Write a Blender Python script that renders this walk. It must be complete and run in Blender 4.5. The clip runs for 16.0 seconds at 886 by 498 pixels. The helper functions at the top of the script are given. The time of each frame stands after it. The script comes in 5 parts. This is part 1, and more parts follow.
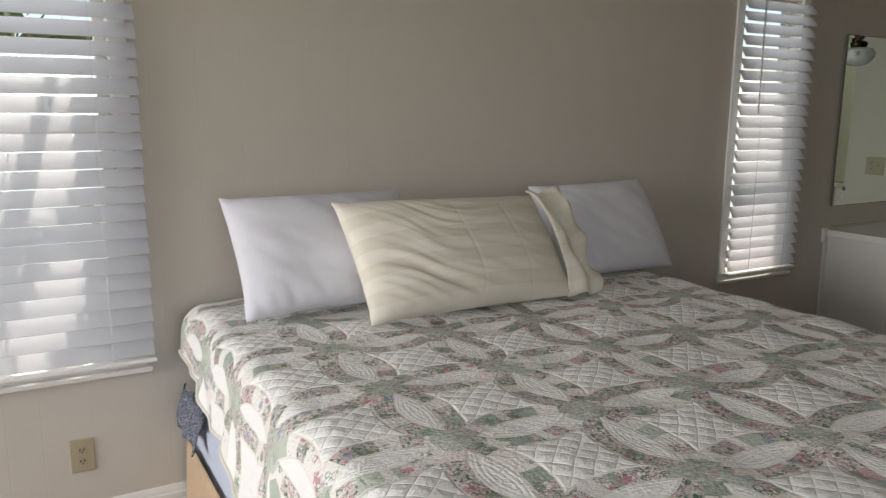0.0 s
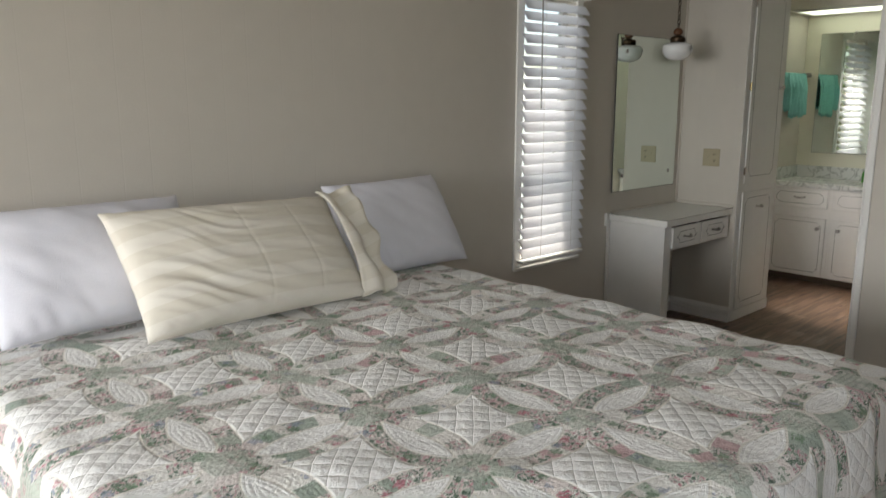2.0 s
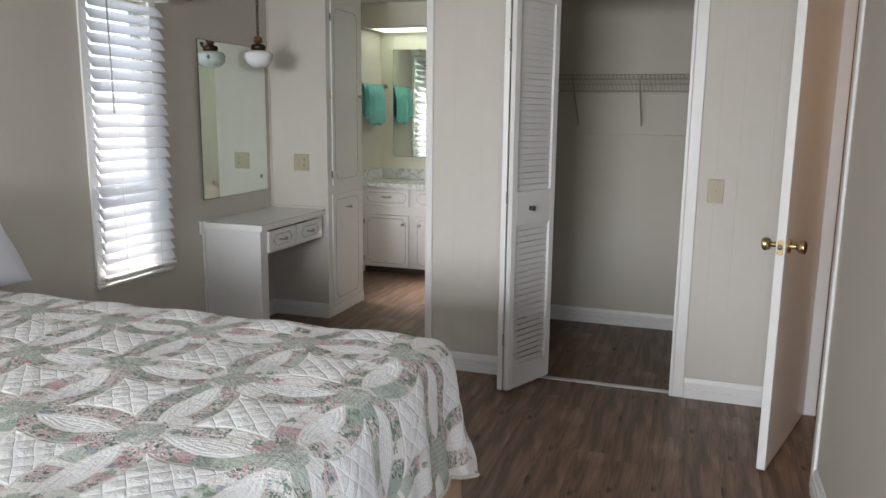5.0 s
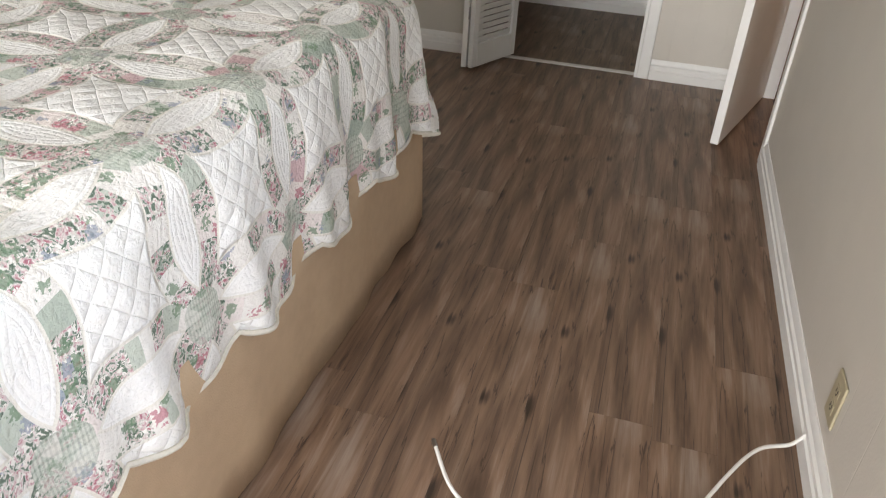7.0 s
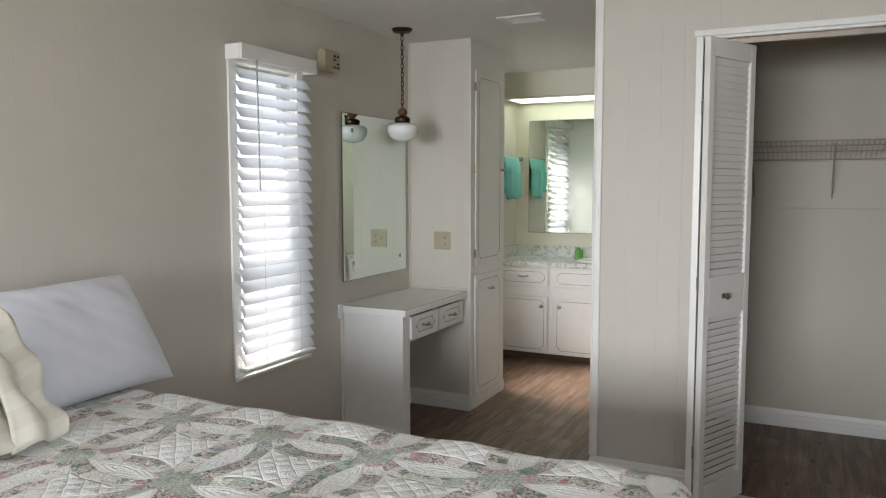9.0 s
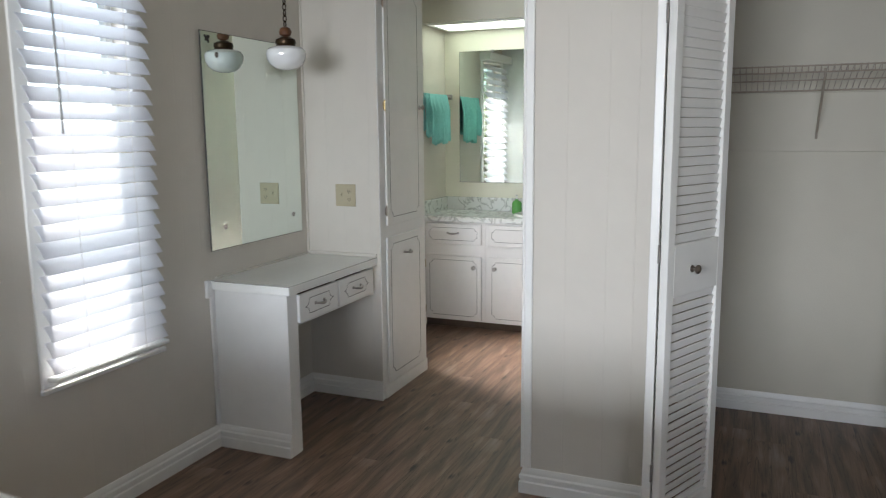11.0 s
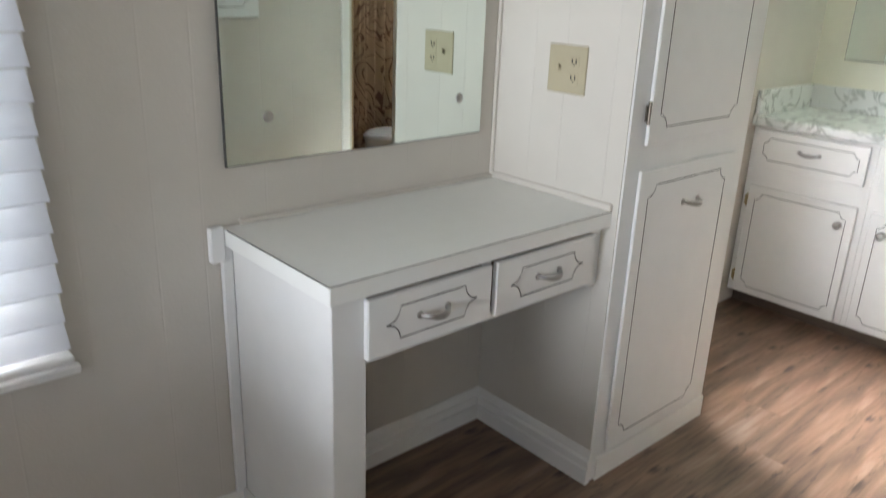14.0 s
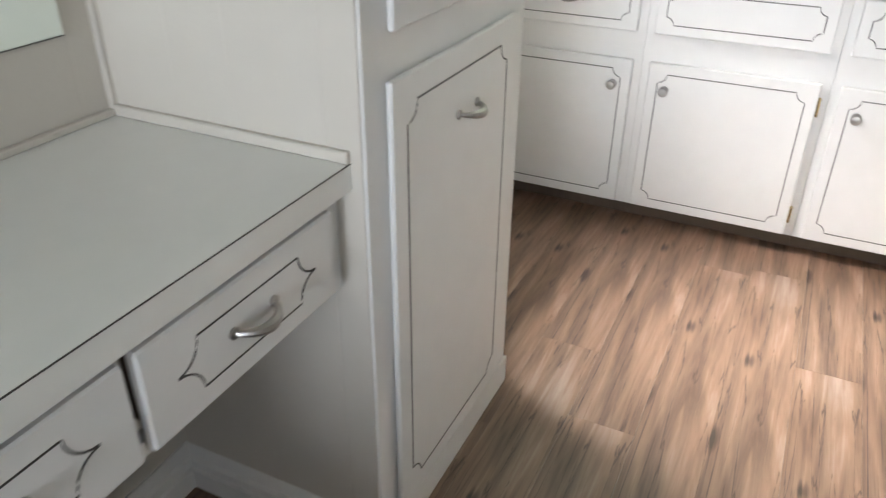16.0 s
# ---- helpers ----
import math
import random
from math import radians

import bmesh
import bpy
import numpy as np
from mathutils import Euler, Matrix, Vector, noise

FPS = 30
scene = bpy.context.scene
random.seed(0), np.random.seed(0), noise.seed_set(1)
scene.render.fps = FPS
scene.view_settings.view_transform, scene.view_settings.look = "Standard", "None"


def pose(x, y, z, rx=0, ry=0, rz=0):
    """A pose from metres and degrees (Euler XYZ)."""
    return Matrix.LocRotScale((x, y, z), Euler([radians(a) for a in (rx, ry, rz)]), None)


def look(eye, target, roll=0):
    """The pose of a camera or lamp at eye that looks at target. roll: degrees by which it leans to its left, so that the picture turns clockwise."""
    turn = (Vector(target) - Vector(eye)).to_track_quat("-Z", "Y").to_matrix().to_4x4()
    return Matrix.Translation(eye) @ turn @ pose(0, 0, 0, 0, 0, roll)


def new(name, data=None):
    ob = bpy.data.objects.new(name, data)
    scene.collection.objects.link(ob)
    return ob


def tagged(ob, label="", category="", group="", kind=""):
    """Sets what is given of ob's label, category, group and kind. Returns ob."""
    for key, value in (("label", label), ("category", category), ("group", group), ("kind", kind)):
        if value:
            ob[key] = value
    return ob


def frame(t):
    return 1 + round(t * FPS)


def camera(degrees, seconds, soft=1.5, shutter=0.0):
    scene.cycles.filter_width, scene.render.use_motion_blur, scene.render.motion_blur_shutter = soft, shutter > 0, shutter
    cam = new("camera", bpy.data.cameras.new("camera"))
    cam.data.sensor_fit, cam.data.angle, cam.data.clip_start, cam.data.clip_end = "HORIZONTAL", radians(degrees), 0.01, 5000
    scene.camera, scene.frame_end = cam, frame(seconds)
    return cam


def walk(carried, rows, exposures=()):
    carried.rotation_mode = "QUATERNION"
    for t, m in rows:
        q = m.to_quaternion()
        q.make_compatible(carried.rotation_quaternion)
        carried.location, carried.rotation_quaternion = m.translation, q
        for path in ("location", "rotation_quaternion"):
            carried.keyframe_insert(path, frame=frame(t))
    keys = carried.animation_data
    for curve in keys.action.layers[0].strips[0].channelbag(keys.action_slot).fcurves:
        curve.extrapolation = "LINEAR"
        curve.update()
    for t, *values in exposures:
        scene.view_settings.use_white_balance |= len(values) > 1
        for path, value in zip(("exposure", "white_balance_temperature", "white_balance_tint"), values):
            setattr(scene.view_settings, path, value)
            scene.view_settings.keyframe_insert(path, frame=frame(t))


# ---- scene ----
cam = camera(60.8, 16.0, soft=1.15, shutter=0.28)
PATH = [
    (0, (0.108, -0.016, 1.466), (1.078, 1.694, 1.098), 0.5),
    (0.5, (0.135, -0.034, 1.485), (1.225, 1.609, 1.149), 0.2),
    (1, (0.183, -0.045, 1.476), (1.355, 1.511, 1.024), 0.3),
    (1.5, (0.222, -0.043, 1.449), (1.443, 1.441, 0.893), 0.2),
    (2, (0.22, -0.061, 1.496), (1.56, 1.372, 1.108), -0.0),
    (2.5, (0.215, -0.045, 1.502), (1.63, 1.34, 1.218), 0.2),
    (3, (0.226, -0.043, 1.484), (1.722, 1.256, 1.209), 0.1),
    (3.5, (0.231, -0.055, 1.493), (1.834, 1.11, 1.218), 0.2),
    (4, (0.256, -0.103, 1.493), (1.962, 0.901, 1.209), 0.4),
    (4.5, (0.287, -0.155, 1.492), (2.095, 0.646, 1.193), 0.5),
    (5, (0.297, -0.198, 1.475), (2.163, 0.425, 1.117), 0.6),
    (7.3, (0.301, -0.201, 1.3), (1.923, 0.226, 0.212), 3.4),
    (7.5, (0.301, -0.162, 1.345), (1.999, 0.315, 0.401), 3.2),
    (8, (0.305, -0.07, 1.471), (2.135, 0.592, 1.007), 1.7),
    (8.5, (0.424, 0.107, 1.524), (2.239, 0.92, 1.311), 0.4),
    (8.7, (0.512, 0.182, 1.508), (2.302, 1.06, 1.342), 0.1),
    (10.8, (1.354, 0.405, 1.434), (3.167, 1.193, 1.13), -0.8),
    (11, (1.532, 0.429, 1.451), (3.357, 1.186, 1.14), -0.5),
    (11.5, (1.972, 0.401, 1.45), (3.743, 1.306, 1.231), -0.1),
    (12, (2.4, 0.442, 1.464), (3.982, 1.657, 1.312), 2.4),
    (12.5, (2.792, 0.558, 1.49), (4.261, 1.912, 1.395), 3.2),
    (13, (3.13, 0.686, 1.483), (4.448, 2.186, 1.372), 3.7),
    (13.5, (3.347, 0.985, 1.438), (4.612, 2.506, 1.144), 3.1),
    (14, (3.536, 1.21, 1.311), (4.798, 2.609, 0.64), 2.2),
    (14.5, (3.659, 1.284, 1.253), (4.882, 2.586, 0.353), 1.2),
    (15, (3.779, 1.373, 1.238), (5.05, 2.616, 0.321), 0.8),
    (15.5, (3.992, 1.598, 1.232), (5.44, 2.633, 0.319), 1.0),
    (16, (4.263, 1.751, 1.191), (5.825, 2.502, 0.193), 0.5),
]
walk(cam, [(t, look(eye, target, roll)) for t, eye, target, roll in PATH], [(0.0, 0.26, 7000, 12), (1.5, 0.52, 7050, 12), (2.0, 0.64, 6850, 10), (2.5, 0.75, 6750, 12), (3.5, 1.01, 6600, 12), (5.0, 1.26, 6400, 12), (7.3, 1.48, 7000, 12), (8.5, 1.34, 6700, 10), (11.0, 1.50, 6150, 10), (12.0, 1.30, 6150, 10), (12.5, 1.17, 6150, 10), (13.5, 1.45, 6150, 10), (14.5, 2.36, 6250, 12), (15.2, 2.38, 6250, 12), (16.0, 1.92, 6150, 10)])

# ---- world, sun and lamps ----
SUN_ELEV, SUN_DIR = 65.0, Vector((-0.53, -0.85, 0)).normalized()
world = bpy.data.worlds.new("world")
scene.world = world
world.use_nodes = True
wn, wl = world.node_tree.nodes, world.node_tree.links
sky = wn.new("ShaderNodeTexSky")
sky.sky_type = "NISHITA"
sky.sun_disc = False
sky.sun_elevation = radians(SUN_ELEV)
sky.sun_rotation = math.atan2(-SUN_DIR.x, -SUN_DIR.y)
wn["Background"].inputs["Strength"].default_value = 0.15
wl.new(sky.outputs["Color"], wn["Background"].inputs["Color"])

sun = new("sun", bpy.data.lights.new("sun", "SUN"))
sun.data.energy, sun.data.angle, sun.data.color = 5.0, radians(0.6), (1.0, 0.94, 0.85)
sun.matrix_world = look(-SUN_DIR * 8 + Vector((0, 0, 8 * math.tan(radians(SUN_ELEV)))), (0, 0, 0))


def area_lamp(name, eye, target, w, h, watts, colour):
    ob = new(name, bpy.data.lights.new(name, "AREA"))
    ob.data.shape, ob.data.size, ob.data.size_y = "RECTANGLE", w, h
    ob.data.energy, ob.data.color = watts, colour
    ob.matrix_world = look(eye, target)
    return ob


# two fill lamps beside and behind the start of the walk, in wide openings added unseen; daylight of the blinds'
# windows, and of the hall beyond the open door
south_fill = area_lamp("unseen_south_fill", (0.10, -0.80, 1.45), (0.6, 3.2, 0.1), 1.96, 1.30, 6.5, (0.92, 0.95, 1.0))
end_fill = area_lamp("unseen_end_fill", (-3.86, 1.20, 1.60), (0, 1.10, -0.3), 2.7, 1.3, 62, (0.92, 0.95, 1.0))
end_fill.data.spread = radians(105)
south_fill.data.spread = radians(140)
area_lamp("side_window_daylight", (0.0, 2.803, 1.33), (0.0, 0.0, 1.0), 0.78, 1.38, 3.4, (0.86, 0.93, 1.0))
area_lamp("desk_window_daylight", (3.60, 2.803, 1.33), (3.60, 0.0, 1.0), 0.42, 1.38, 1.5, (0.88, 0.94, 1.0))
bath_daylight = area_lamp("bath_window_daylight", (5.93, 2.90, 1.62), (6.02, 1.74, 0), 0.46, 0.55, 5.6, (1.0, 0.92, 0.87))
bath_daylight.data.spread = radians(52)
area_lamp("hall_daylight", (3.78, -2.0, 1.9), (3.78, -1.0, 0.8), 0.9, 0.6, 1.9, (1.0, 0.68, 0.42))

# ---- materials ----
def rgb(c):
    return (*c, 1.0)


def material(name, base, rough=0.6, metal=0.0, vary=0.06, scale=6.0, bump=0.0, bump_scale=60.0, stretch=(1, 1, 1), coat=0.0, spec=0.5):
    """Noise at two scales varies the colour and the roughness; a finer one gives relief."""
    m = bpy.data.materials.new(name)
    m.use_nodes = True
    n, l = m.node_tree.nodes, m.node_tree.links
    b = n["Principled BSDF"]
    b.inputs["Roughness"].default_value, b.inputs["Metallic"].default_value = rough, metal
    b.inputs["Coat Weight"].default_value, b.inputs["Specular IOR Level"].default_value = coat, spec
    tc = n.new("ShaderNodeTexCoord")
    mp = n.new("ShaderNodeMapping")
    mp.inputs["Scale"].default_value = stretch
    l.new(tc.outputs["Object"], mp.inputs["Vector"])
    big, small = n.new("ShaderNodeTexNoise"), n.new("ShaderNodeTexNoise")
    big.inputs["Scale"].default_value, small.inputs["Scale"].default_value = scale * 0.3, scale * 4
    small.inputs["Detail"].default_value = 6
    l.new(mp.outputs[0], big.inputs["Vector"]), l.new(mp.outputs[0], small.inputs["Vector"])
    add = n.new("ShaderNodeMath")
    add.operation = "ADD"
    l.new(big.outputs["Fac"], add.inputs[0]), l.new(small.outputs["Fac"], add.inputs[1])
    ramp = n.new("ShaderNodeMapRange")
    ramp.inputs["From Min"].default_value, ramp.inputs["From Max"].default_value = 0.6, 1.4
    ramp.inputs["To Min"].default_value, ramp.inputs["To Max"].default_value = 1 - vary, 1 + vary
    l.new(add.outputs[0], ramp.inputs["Value"])
    mul = n.new("ShaderNodeVectorMath")
    mul.operation = "SCALE"
    mul.inputs[0].default_value = base
    l.new(ramp.outputs[0], mul.inputs["Scale"])
    l.new(mul.outputs[0], b.inputs["Base Color"])
    if bump:
        t = n.new("ShaderNodeTexNoise")
        t.inputs["Scale"].default_value, t.inputs["Detail"].default_value = bump_scale, 4
        l.new(mp.outputs[0], t.inputs["Vector"])
        bp = n.new("ShaderNodeBump")
        bp.inputs["Strength"].default_value, bp.inputs["Distance"].default_value = bump, 0.004
        l.new(t.outputs["Fac"], bp.inputs["Height"])
        l.new(bp.outputs[0], b.inputs["Normal"])
    return m


def node_math(m, op, a, b=None, c=None):
    n = m.node_tree.nodes.new("ShaderNodeMath")
    n.operation = op
    for i, v in enumerate((a, b, c)):
        if v is None:
            continue
        if isinstance(v, (int, float)):
            n.inputs[i].default_value = v
        else:
            m.node_tree.links.new(v, n.inputs[i])
    return n.outputs[0]


def grooved_wall(name, base, axis):
    """Painted panelling: narrow vertical grooves at uneven steps that repeat every 16 inches along one axis."""
    m = material(name, base, 0.55, vary=0.03, scale=2.5, bump=0.12, bump_scale=140)
    n, l = m.node_tree.nodes, m.node_tree.links
    tc, sep = n.new("ShaderNodeTexCoord"), n.new("ShaderNodeSeparateXYZ")
    l.new(tc.outputs["Object"], sep.inputs[0])
    p = node_math(m, "MODULO", node_math(m, "ADD", sep.outputs[axis], 40.64), 0.4064)
    best = None
    for off in (0.012, 0.115, 0.268):
        d = node_math(m, "ABSOLUTE", node_math(m, "SUBTRACT", p, off))
        best = d if best is None else node_math(m, "MINIMUM", best, d)
    g = n.new("ShaderNodeMapRange")
    g.inputs["From Min"].default_value, g.inputs["From Max"].default_value = 0.0008, 0.003
    l.new(best, g.inputs["Value"])
    old = next(x for x in n if x.bl_idname == "ShaderNodeBump")
    b2 = n.new("ShaderNodeBump")
    b2.inputs["Strength"].default_value, b2.inputs["Distance"].default_value = (0.16 if axis == 0 else 0.28), 0.003
    l.new(g.outputs[0], b2.inputs["Height"])
    l.new(old.outputs[0], b2.inputs["Normal"])
    l.new(b2.outputs[0], n["Principled BSDF"].inputs["Normal"])
    return m


WALL = (0.592, 0.553, 0.490)
M_wall_x = grooved_wall("painted panelling, grooves along x", WALL, 0)
M_wall_y = grooved_wall("painted panelling, grooves along y", WALL, 1)
M_wall = material("plain painted wall", (0.555, 0.52, 0.435), 0.6, vary=0.03, scale=2, bump=0.15, bump_scale=150)
M_bath_wall = material("cream painted wall", (0.74, 0.72, 0.60), 0.55, vary=0.03, scale=2, bump=0.12, bump_scale=150)
M_ceiling = material("white textured ceiling", (0.78, 0.77, 0.74), 0.8, vary=0.03, scale=3, bump=0.5, bump_scale=90)
M_trim = material("white gloss trim paint", (0.80, 0.79, 0.76), 0.35, vary=0.03, scale=5, bump=0.05, bump_scale=80)
M_cab = material("white cabinet paint", (0.77, 0.762, 0.74), 0.52, vary=0.03, scale=4, bump=0.08, bump_scale=70)
M_groove = material("dark routed line", (0.045, 0.04, 0.036), 0.7, vary=0.3, scale=20)
M_laminate = material("white laminate", (0.82, 0.82, 0.785), 0.33, vary=0.02, scale=6, bump=0.03, bump_scale=200)
# dark base colour stands for the shade in gaps and under cupboards
M_gap_shade = material("board coloured dark for gap shade", (0.12, 0.09, 0.065), 0.8, vary=0.15)
M_seam = material("dark laminate seam", (0.06, 0.055, 0.05), 0.6, vary=0.1)
M_chrome = material("satin nickel", (0.40, 0.38, 0.36), 0.36, 1.0, vary=0.08, scale=20)
M_alu = material("bright aluminium", (0.80, 0.79, 0.77), 0.35, 0.6, vary=0.08, scale=20)
M_steel = material("aged dark steel", (0.20, 0.17, 0.14), 0.4, 0.9, vary=0.2, scale=30)
M_brass = material("polished brass", (0.60, 0.49, 0.27), 0.26, 1.0, vary=0.1, scale=25)
M_bronze = material("dark bronze", (0.055, 0.034, 0.02), 0.38, 0.85, vary=0.3, scale=30)
M_wood_ball = material("turned brown wood", (0.13, 0.055, 0.025), 0.4, vary=0.25, scale=20)
M_beige = material("beige plastic plate", (0.42, 0.365, 0.245), 0.4, vary=0.05, scale=10)
M_slot = material("dark plastic slot", (0.03, 0.028, 0.025), 0.6, vary=0.1)
M_wire = material("beige coated wire", (0.36, 0.31, 0.25), 0.4, vary=0.05)
M_cable = material("white coaxial cable", (0.74, 0.72, 0.68), 0.45, vary=0.05)
M_skirt = material("tan pleated bed skirt", (0.52, 0.38, 0.25), 0.85, vary=0.08, scale=8, bump=0.3, bump_scale=300)
M_sheet = material("pale blue mattress ticking", (0.50, 0.55, 0.66), 0.85, vary=0.08, scale=10, bump=0.3, bump_scale=120)
M_pillow = material("white cotton pillowcase", (0.74, 0.74, 0.80), 0.85, vary=0.03, scale=5, bump=0.25, bump_scale=240)
M_towel = material("turquoise terry towel", (0.25, 0.60, 0.57), 0.95, vary=0.12, scale=14, bump=0.9, bump_scale=380)
M_ceramic = material("white glazed ceramic", (0.78, 0.78, 0.76), 0.12, vary=0.02, coat=0.4)
M_ground = material("dry lawn", (0.10, 0.12, 0.05), 0.95, vary=0.35, scale=3, bump=0.8, bump_scale=30)
M_leaf = material("green garden leaf", (0.13, 0.20, 0.04), 0.5, vary=0.4, scale=9)
M_bark = material("grey brown bark", (0.14, 0.10, 0.07), 0.9, vary=0.3, scale=14, bump=0.8, bump_scale=40)
M_siding = material("pale vinyl siding", (0.62, 0.60, 0.55), 0.55, vary=0.05)
M_soap = material("green soap bottle plastic", (0.10, 0.32, 0.07), 0.25, vary=0.08)


def vinyl_slat(name, through_light):
    m = material(name, (0.79, 0.81, 0.86), 0.42, vary=0.02, scale=8)
    n, l = m.node_tree.nodes, m.node_tree.links
    tr, mx = n.new("ShaderNodeBsdfTranslucent"), n.new("ShaderNodeMixShader")
    tr.inputs["Color"].default_value = rgb((0.84, 0.84, 0.86))
    mx.inputs[0].default_value = through_light
    l.new(n["Principled BSDF"].outputs[0], mx.inputs[1]), l.new(tr.outputs[0], mx.inputs[2])
    l.new(mx.outputs[0], n["Material Output"].inputs["Surface"])
    return m


M_slat = vinyl_slat("white vinyl blind slat", 0.6)
M_slat_bath = vinyl_slat("white aluminium blind slat", 0.55)


def clear_glass(name, colour, rough=0.0):
    m = bpy.data.materials.new(name)
    m.use_nodes = True
    b = m.node_tree.nodes["Principled BSDF"]
    b.inputs["Base Color"].default_value, b.inputs["Transmission Weight"].default_value = rgb(colour), 1.0
    b.inputs["Roughness"].default_value, b.inputs["IOR"].default_value = rough, 1.45
    return m


M_glass = clear_glass("window glass", (0.97, 0.99, 0.98))
M_mirror = material("greenish silvered mirror", (0.80, 0.88, 0.83), 0.015, 1.0, vary=0.004, scale=2)
M_opal = material("white opal glass", (0.86, 0.87, 0.88), 0.12, vary=0.02, coat=0.6)
M_opal.node_tree.nodes["Principled BSDF"].inputs["Subsurface Weight"].default_value = 0.3
M_opal.node_tree.nodes["Principled BSDF"].inputs["Subsurface Radius"].default_value = (0.03, 0.03, 0.03)

M_panel = bpy.data.materials.new("lit fluorescent diffuser")
M_panel.use_nodes = True
pb = M_panel.node_tree.nodes["Principled BSDF"]
pb.inputs["Emission Color"].default_value, pb.inputs["Emission Strength"].default_value = rgb((0.90, 1.0, 0.80)), 1.15


def plank_floor():
    """Grey brown vinyl oak: long grain, dark streaks and knots; every board takes its own tone and shift."""
    m = bpy.data.materials.new("grey brown oak vinyl plank")
    m.use_nodes = True
    n, l = m.node_tree.nodes, m.node_tree.links
    b = n["Principled BSDF"]
    tc, oi = n.new("ShaderNodeTexCoord"), n.new("ShaderNodeObjectInfo")
    sh = n.new("ShaderNodeVectorMath")
    sh.operation = "SCALE"
    sh.inputs[0].default_value = (0.35, 0.02, 0)
    l.new(oi.outputs["Random"], sh.inputs["Scale"])
    ad = n.new("ShaderNodeVectorMath")
    l.new(tc.outputs["Object"], ad.inputs[0]), l.new(sh.outputs[0], ad.inputs[1])

    def tex(sx, sy, detail, dist=0.0):
        mp, t = n.new("ShaderNodeMapping"), n.new("ShaderNodeTexNoise")
        mp.inputs["Scale"].default_value = (sx, sy, 1)
        t.inputs["Scale"].default_value, t.inputs["Detail"].default_value, t.inputs["Distortion"].default_value = 1.0, detail, dist
        l.new(ad.outputs[0], mp.inputs["Vector"]), l.new(mp.outputs[0], t.inputs["Vector"])
        return t.outputs["Fac"]

    broad, streak, fine = tex(0.9, 6, 5, 1.6), tex(1.6, 17, 6, 2.2), tex(7, 120, 5, 0.8)
    v = node_math(m, "ADD", node_math(m, "MULTIPLY", broad, 0.78), node_math(m, "MULTIPLY", streak, 0.44))
    v = node_math(m, "ADD", v, node_math(m, "MULTIPLY", fine, 0.16))
    v = node_math(m, "ADD", v, node_math(m, "MULTIPLY", oi.outputs["Random"], 0.02))
    ramp = n.new("ShaderNodeValToRGB")
    l.new(node_math(m, "SUBTRACT", v, 0.215), ramp.inputs[0])
    e = ramp.color_ramp.elements
    e[0].position, e[0].color = 0.27, rgb((0.070, 0.042, 0.027))
    e[1].position, e[1].color = 0.74, rgb((0.43, 0.335, 0.270))
    for pos, col in ((0.40, (0.150, 0.090, 0.058)), (0.50, (0.225, 0.140, 0.092)), (0.60, (0.305, 0.218, 0.162))):
        e.new(pos).color = rgb(col)
    mp, vo = n.new("ShaderNodeMapping"), n.new("ShaderNodeTexVoronoi")
    mp.inputs["Scale"].default_value = (3.0, 6.5, 1)
    l.new(ad.outputs[0], mp.inputs["Vector"]), l.new(mp.outputs[0], vo.inputs["Vector"])
    vo.inputs["Scale"].default_value = 1.0
    vsep = n.new("ShaderNodeSeparateXYZ")
    l.new(vo.outputs["Color"], vsep.inputs[0])
    some = node_math(m, "MULTIPLY", node_math(m, "GREATER_THAN", vsep.outputs[0], 0.60), 1.0)
    kn = n.new("ShaderNodeMapRange")
    kn.inputs["From Min"].default_value, kn.inputs["From Max"].default_value = 0.085, 0.165
    l.new(node_math(m, "ADD", vo.outputs["Distance"], node_math(m, "ADD", node_math(m, "MULTIPLY", node_math(m, "SUBTRACT", streak, 0.5), 0.42), node_math(m, "ADD", node_math(m, "MULTIPLY", vsep.outputs[1], 0.05), node_math(m, "MULTIPLY", node_math(m, "SUBTRACT", 1.0, some), 0.3)))), kn.inputs["Value"])
    crack = tex(0.9, 20, 5, 1.8)
    ck = n.new("ShaderNodeMapRange")
    ck.inputs["From Min"].default_value, ck.inputs["From Max"].default_value = 0.0, 0.014
    ck.inputs["To Min"].default_value = 0.12
    l.new(node_math(m, "ADD", node_math(m, "ABSOLUTE", node_math(m, "SUBTRACT", crack, 0.5)), node_math(m, "MULTIPLY", node_math(m, "GREATER_THAN", broad, 0.51), 0.05)), ck.inputs["Value"])
    dark = node_math(m, "MULTIPLY", kn.outputs[0], ck.outputs[0])
    mx = n.new("ShaderNodeMixRGB")
    mx.inputs[1].default_value = rgb((0.035, 0.022, 0.015))
    hue = n.new("ShaderNodeMixRGB")
    hue.blend_type = "MULTIPLY"
    hue.inputs[2].default_value = rgb((0.90, 0.95, 1.0))
    grey = n.new("ShaderNodeMapRange")
    grey.inputs["From Min"].default_value, grey.inputs["From Max"].default_value = 0.38, 0.62
    l.new(tex(0.8, 9, 3, 0.6), grey.inputs["Value"])
    l.new(grey.outputs[0], hue.inputs[0])
    l.new(ramp.outputs[0], hue.inputs[1])
    l.new(dark, mx.inputs[0]), l.new(hue.outputs[0], mx.inputs[2])
    l.new(mx.outputs[0], b.inputs["Base Color"])
    rr = n.new("ShaderNodeMapRange")
    rr.inputs["To Min"].default_value, rr.inputs["To Max"].default_value = 0.36, 0.52
    l.new(streak, rr.inputs["Value"]), l.new(rr.outputs[0], b.inputs["Roughness"])
    bp = n.new("ShaderNodeBump")
    bp.inputs["Strength"].default_value, bp.inputs["Distance"].default_value = 0.25, 0.002
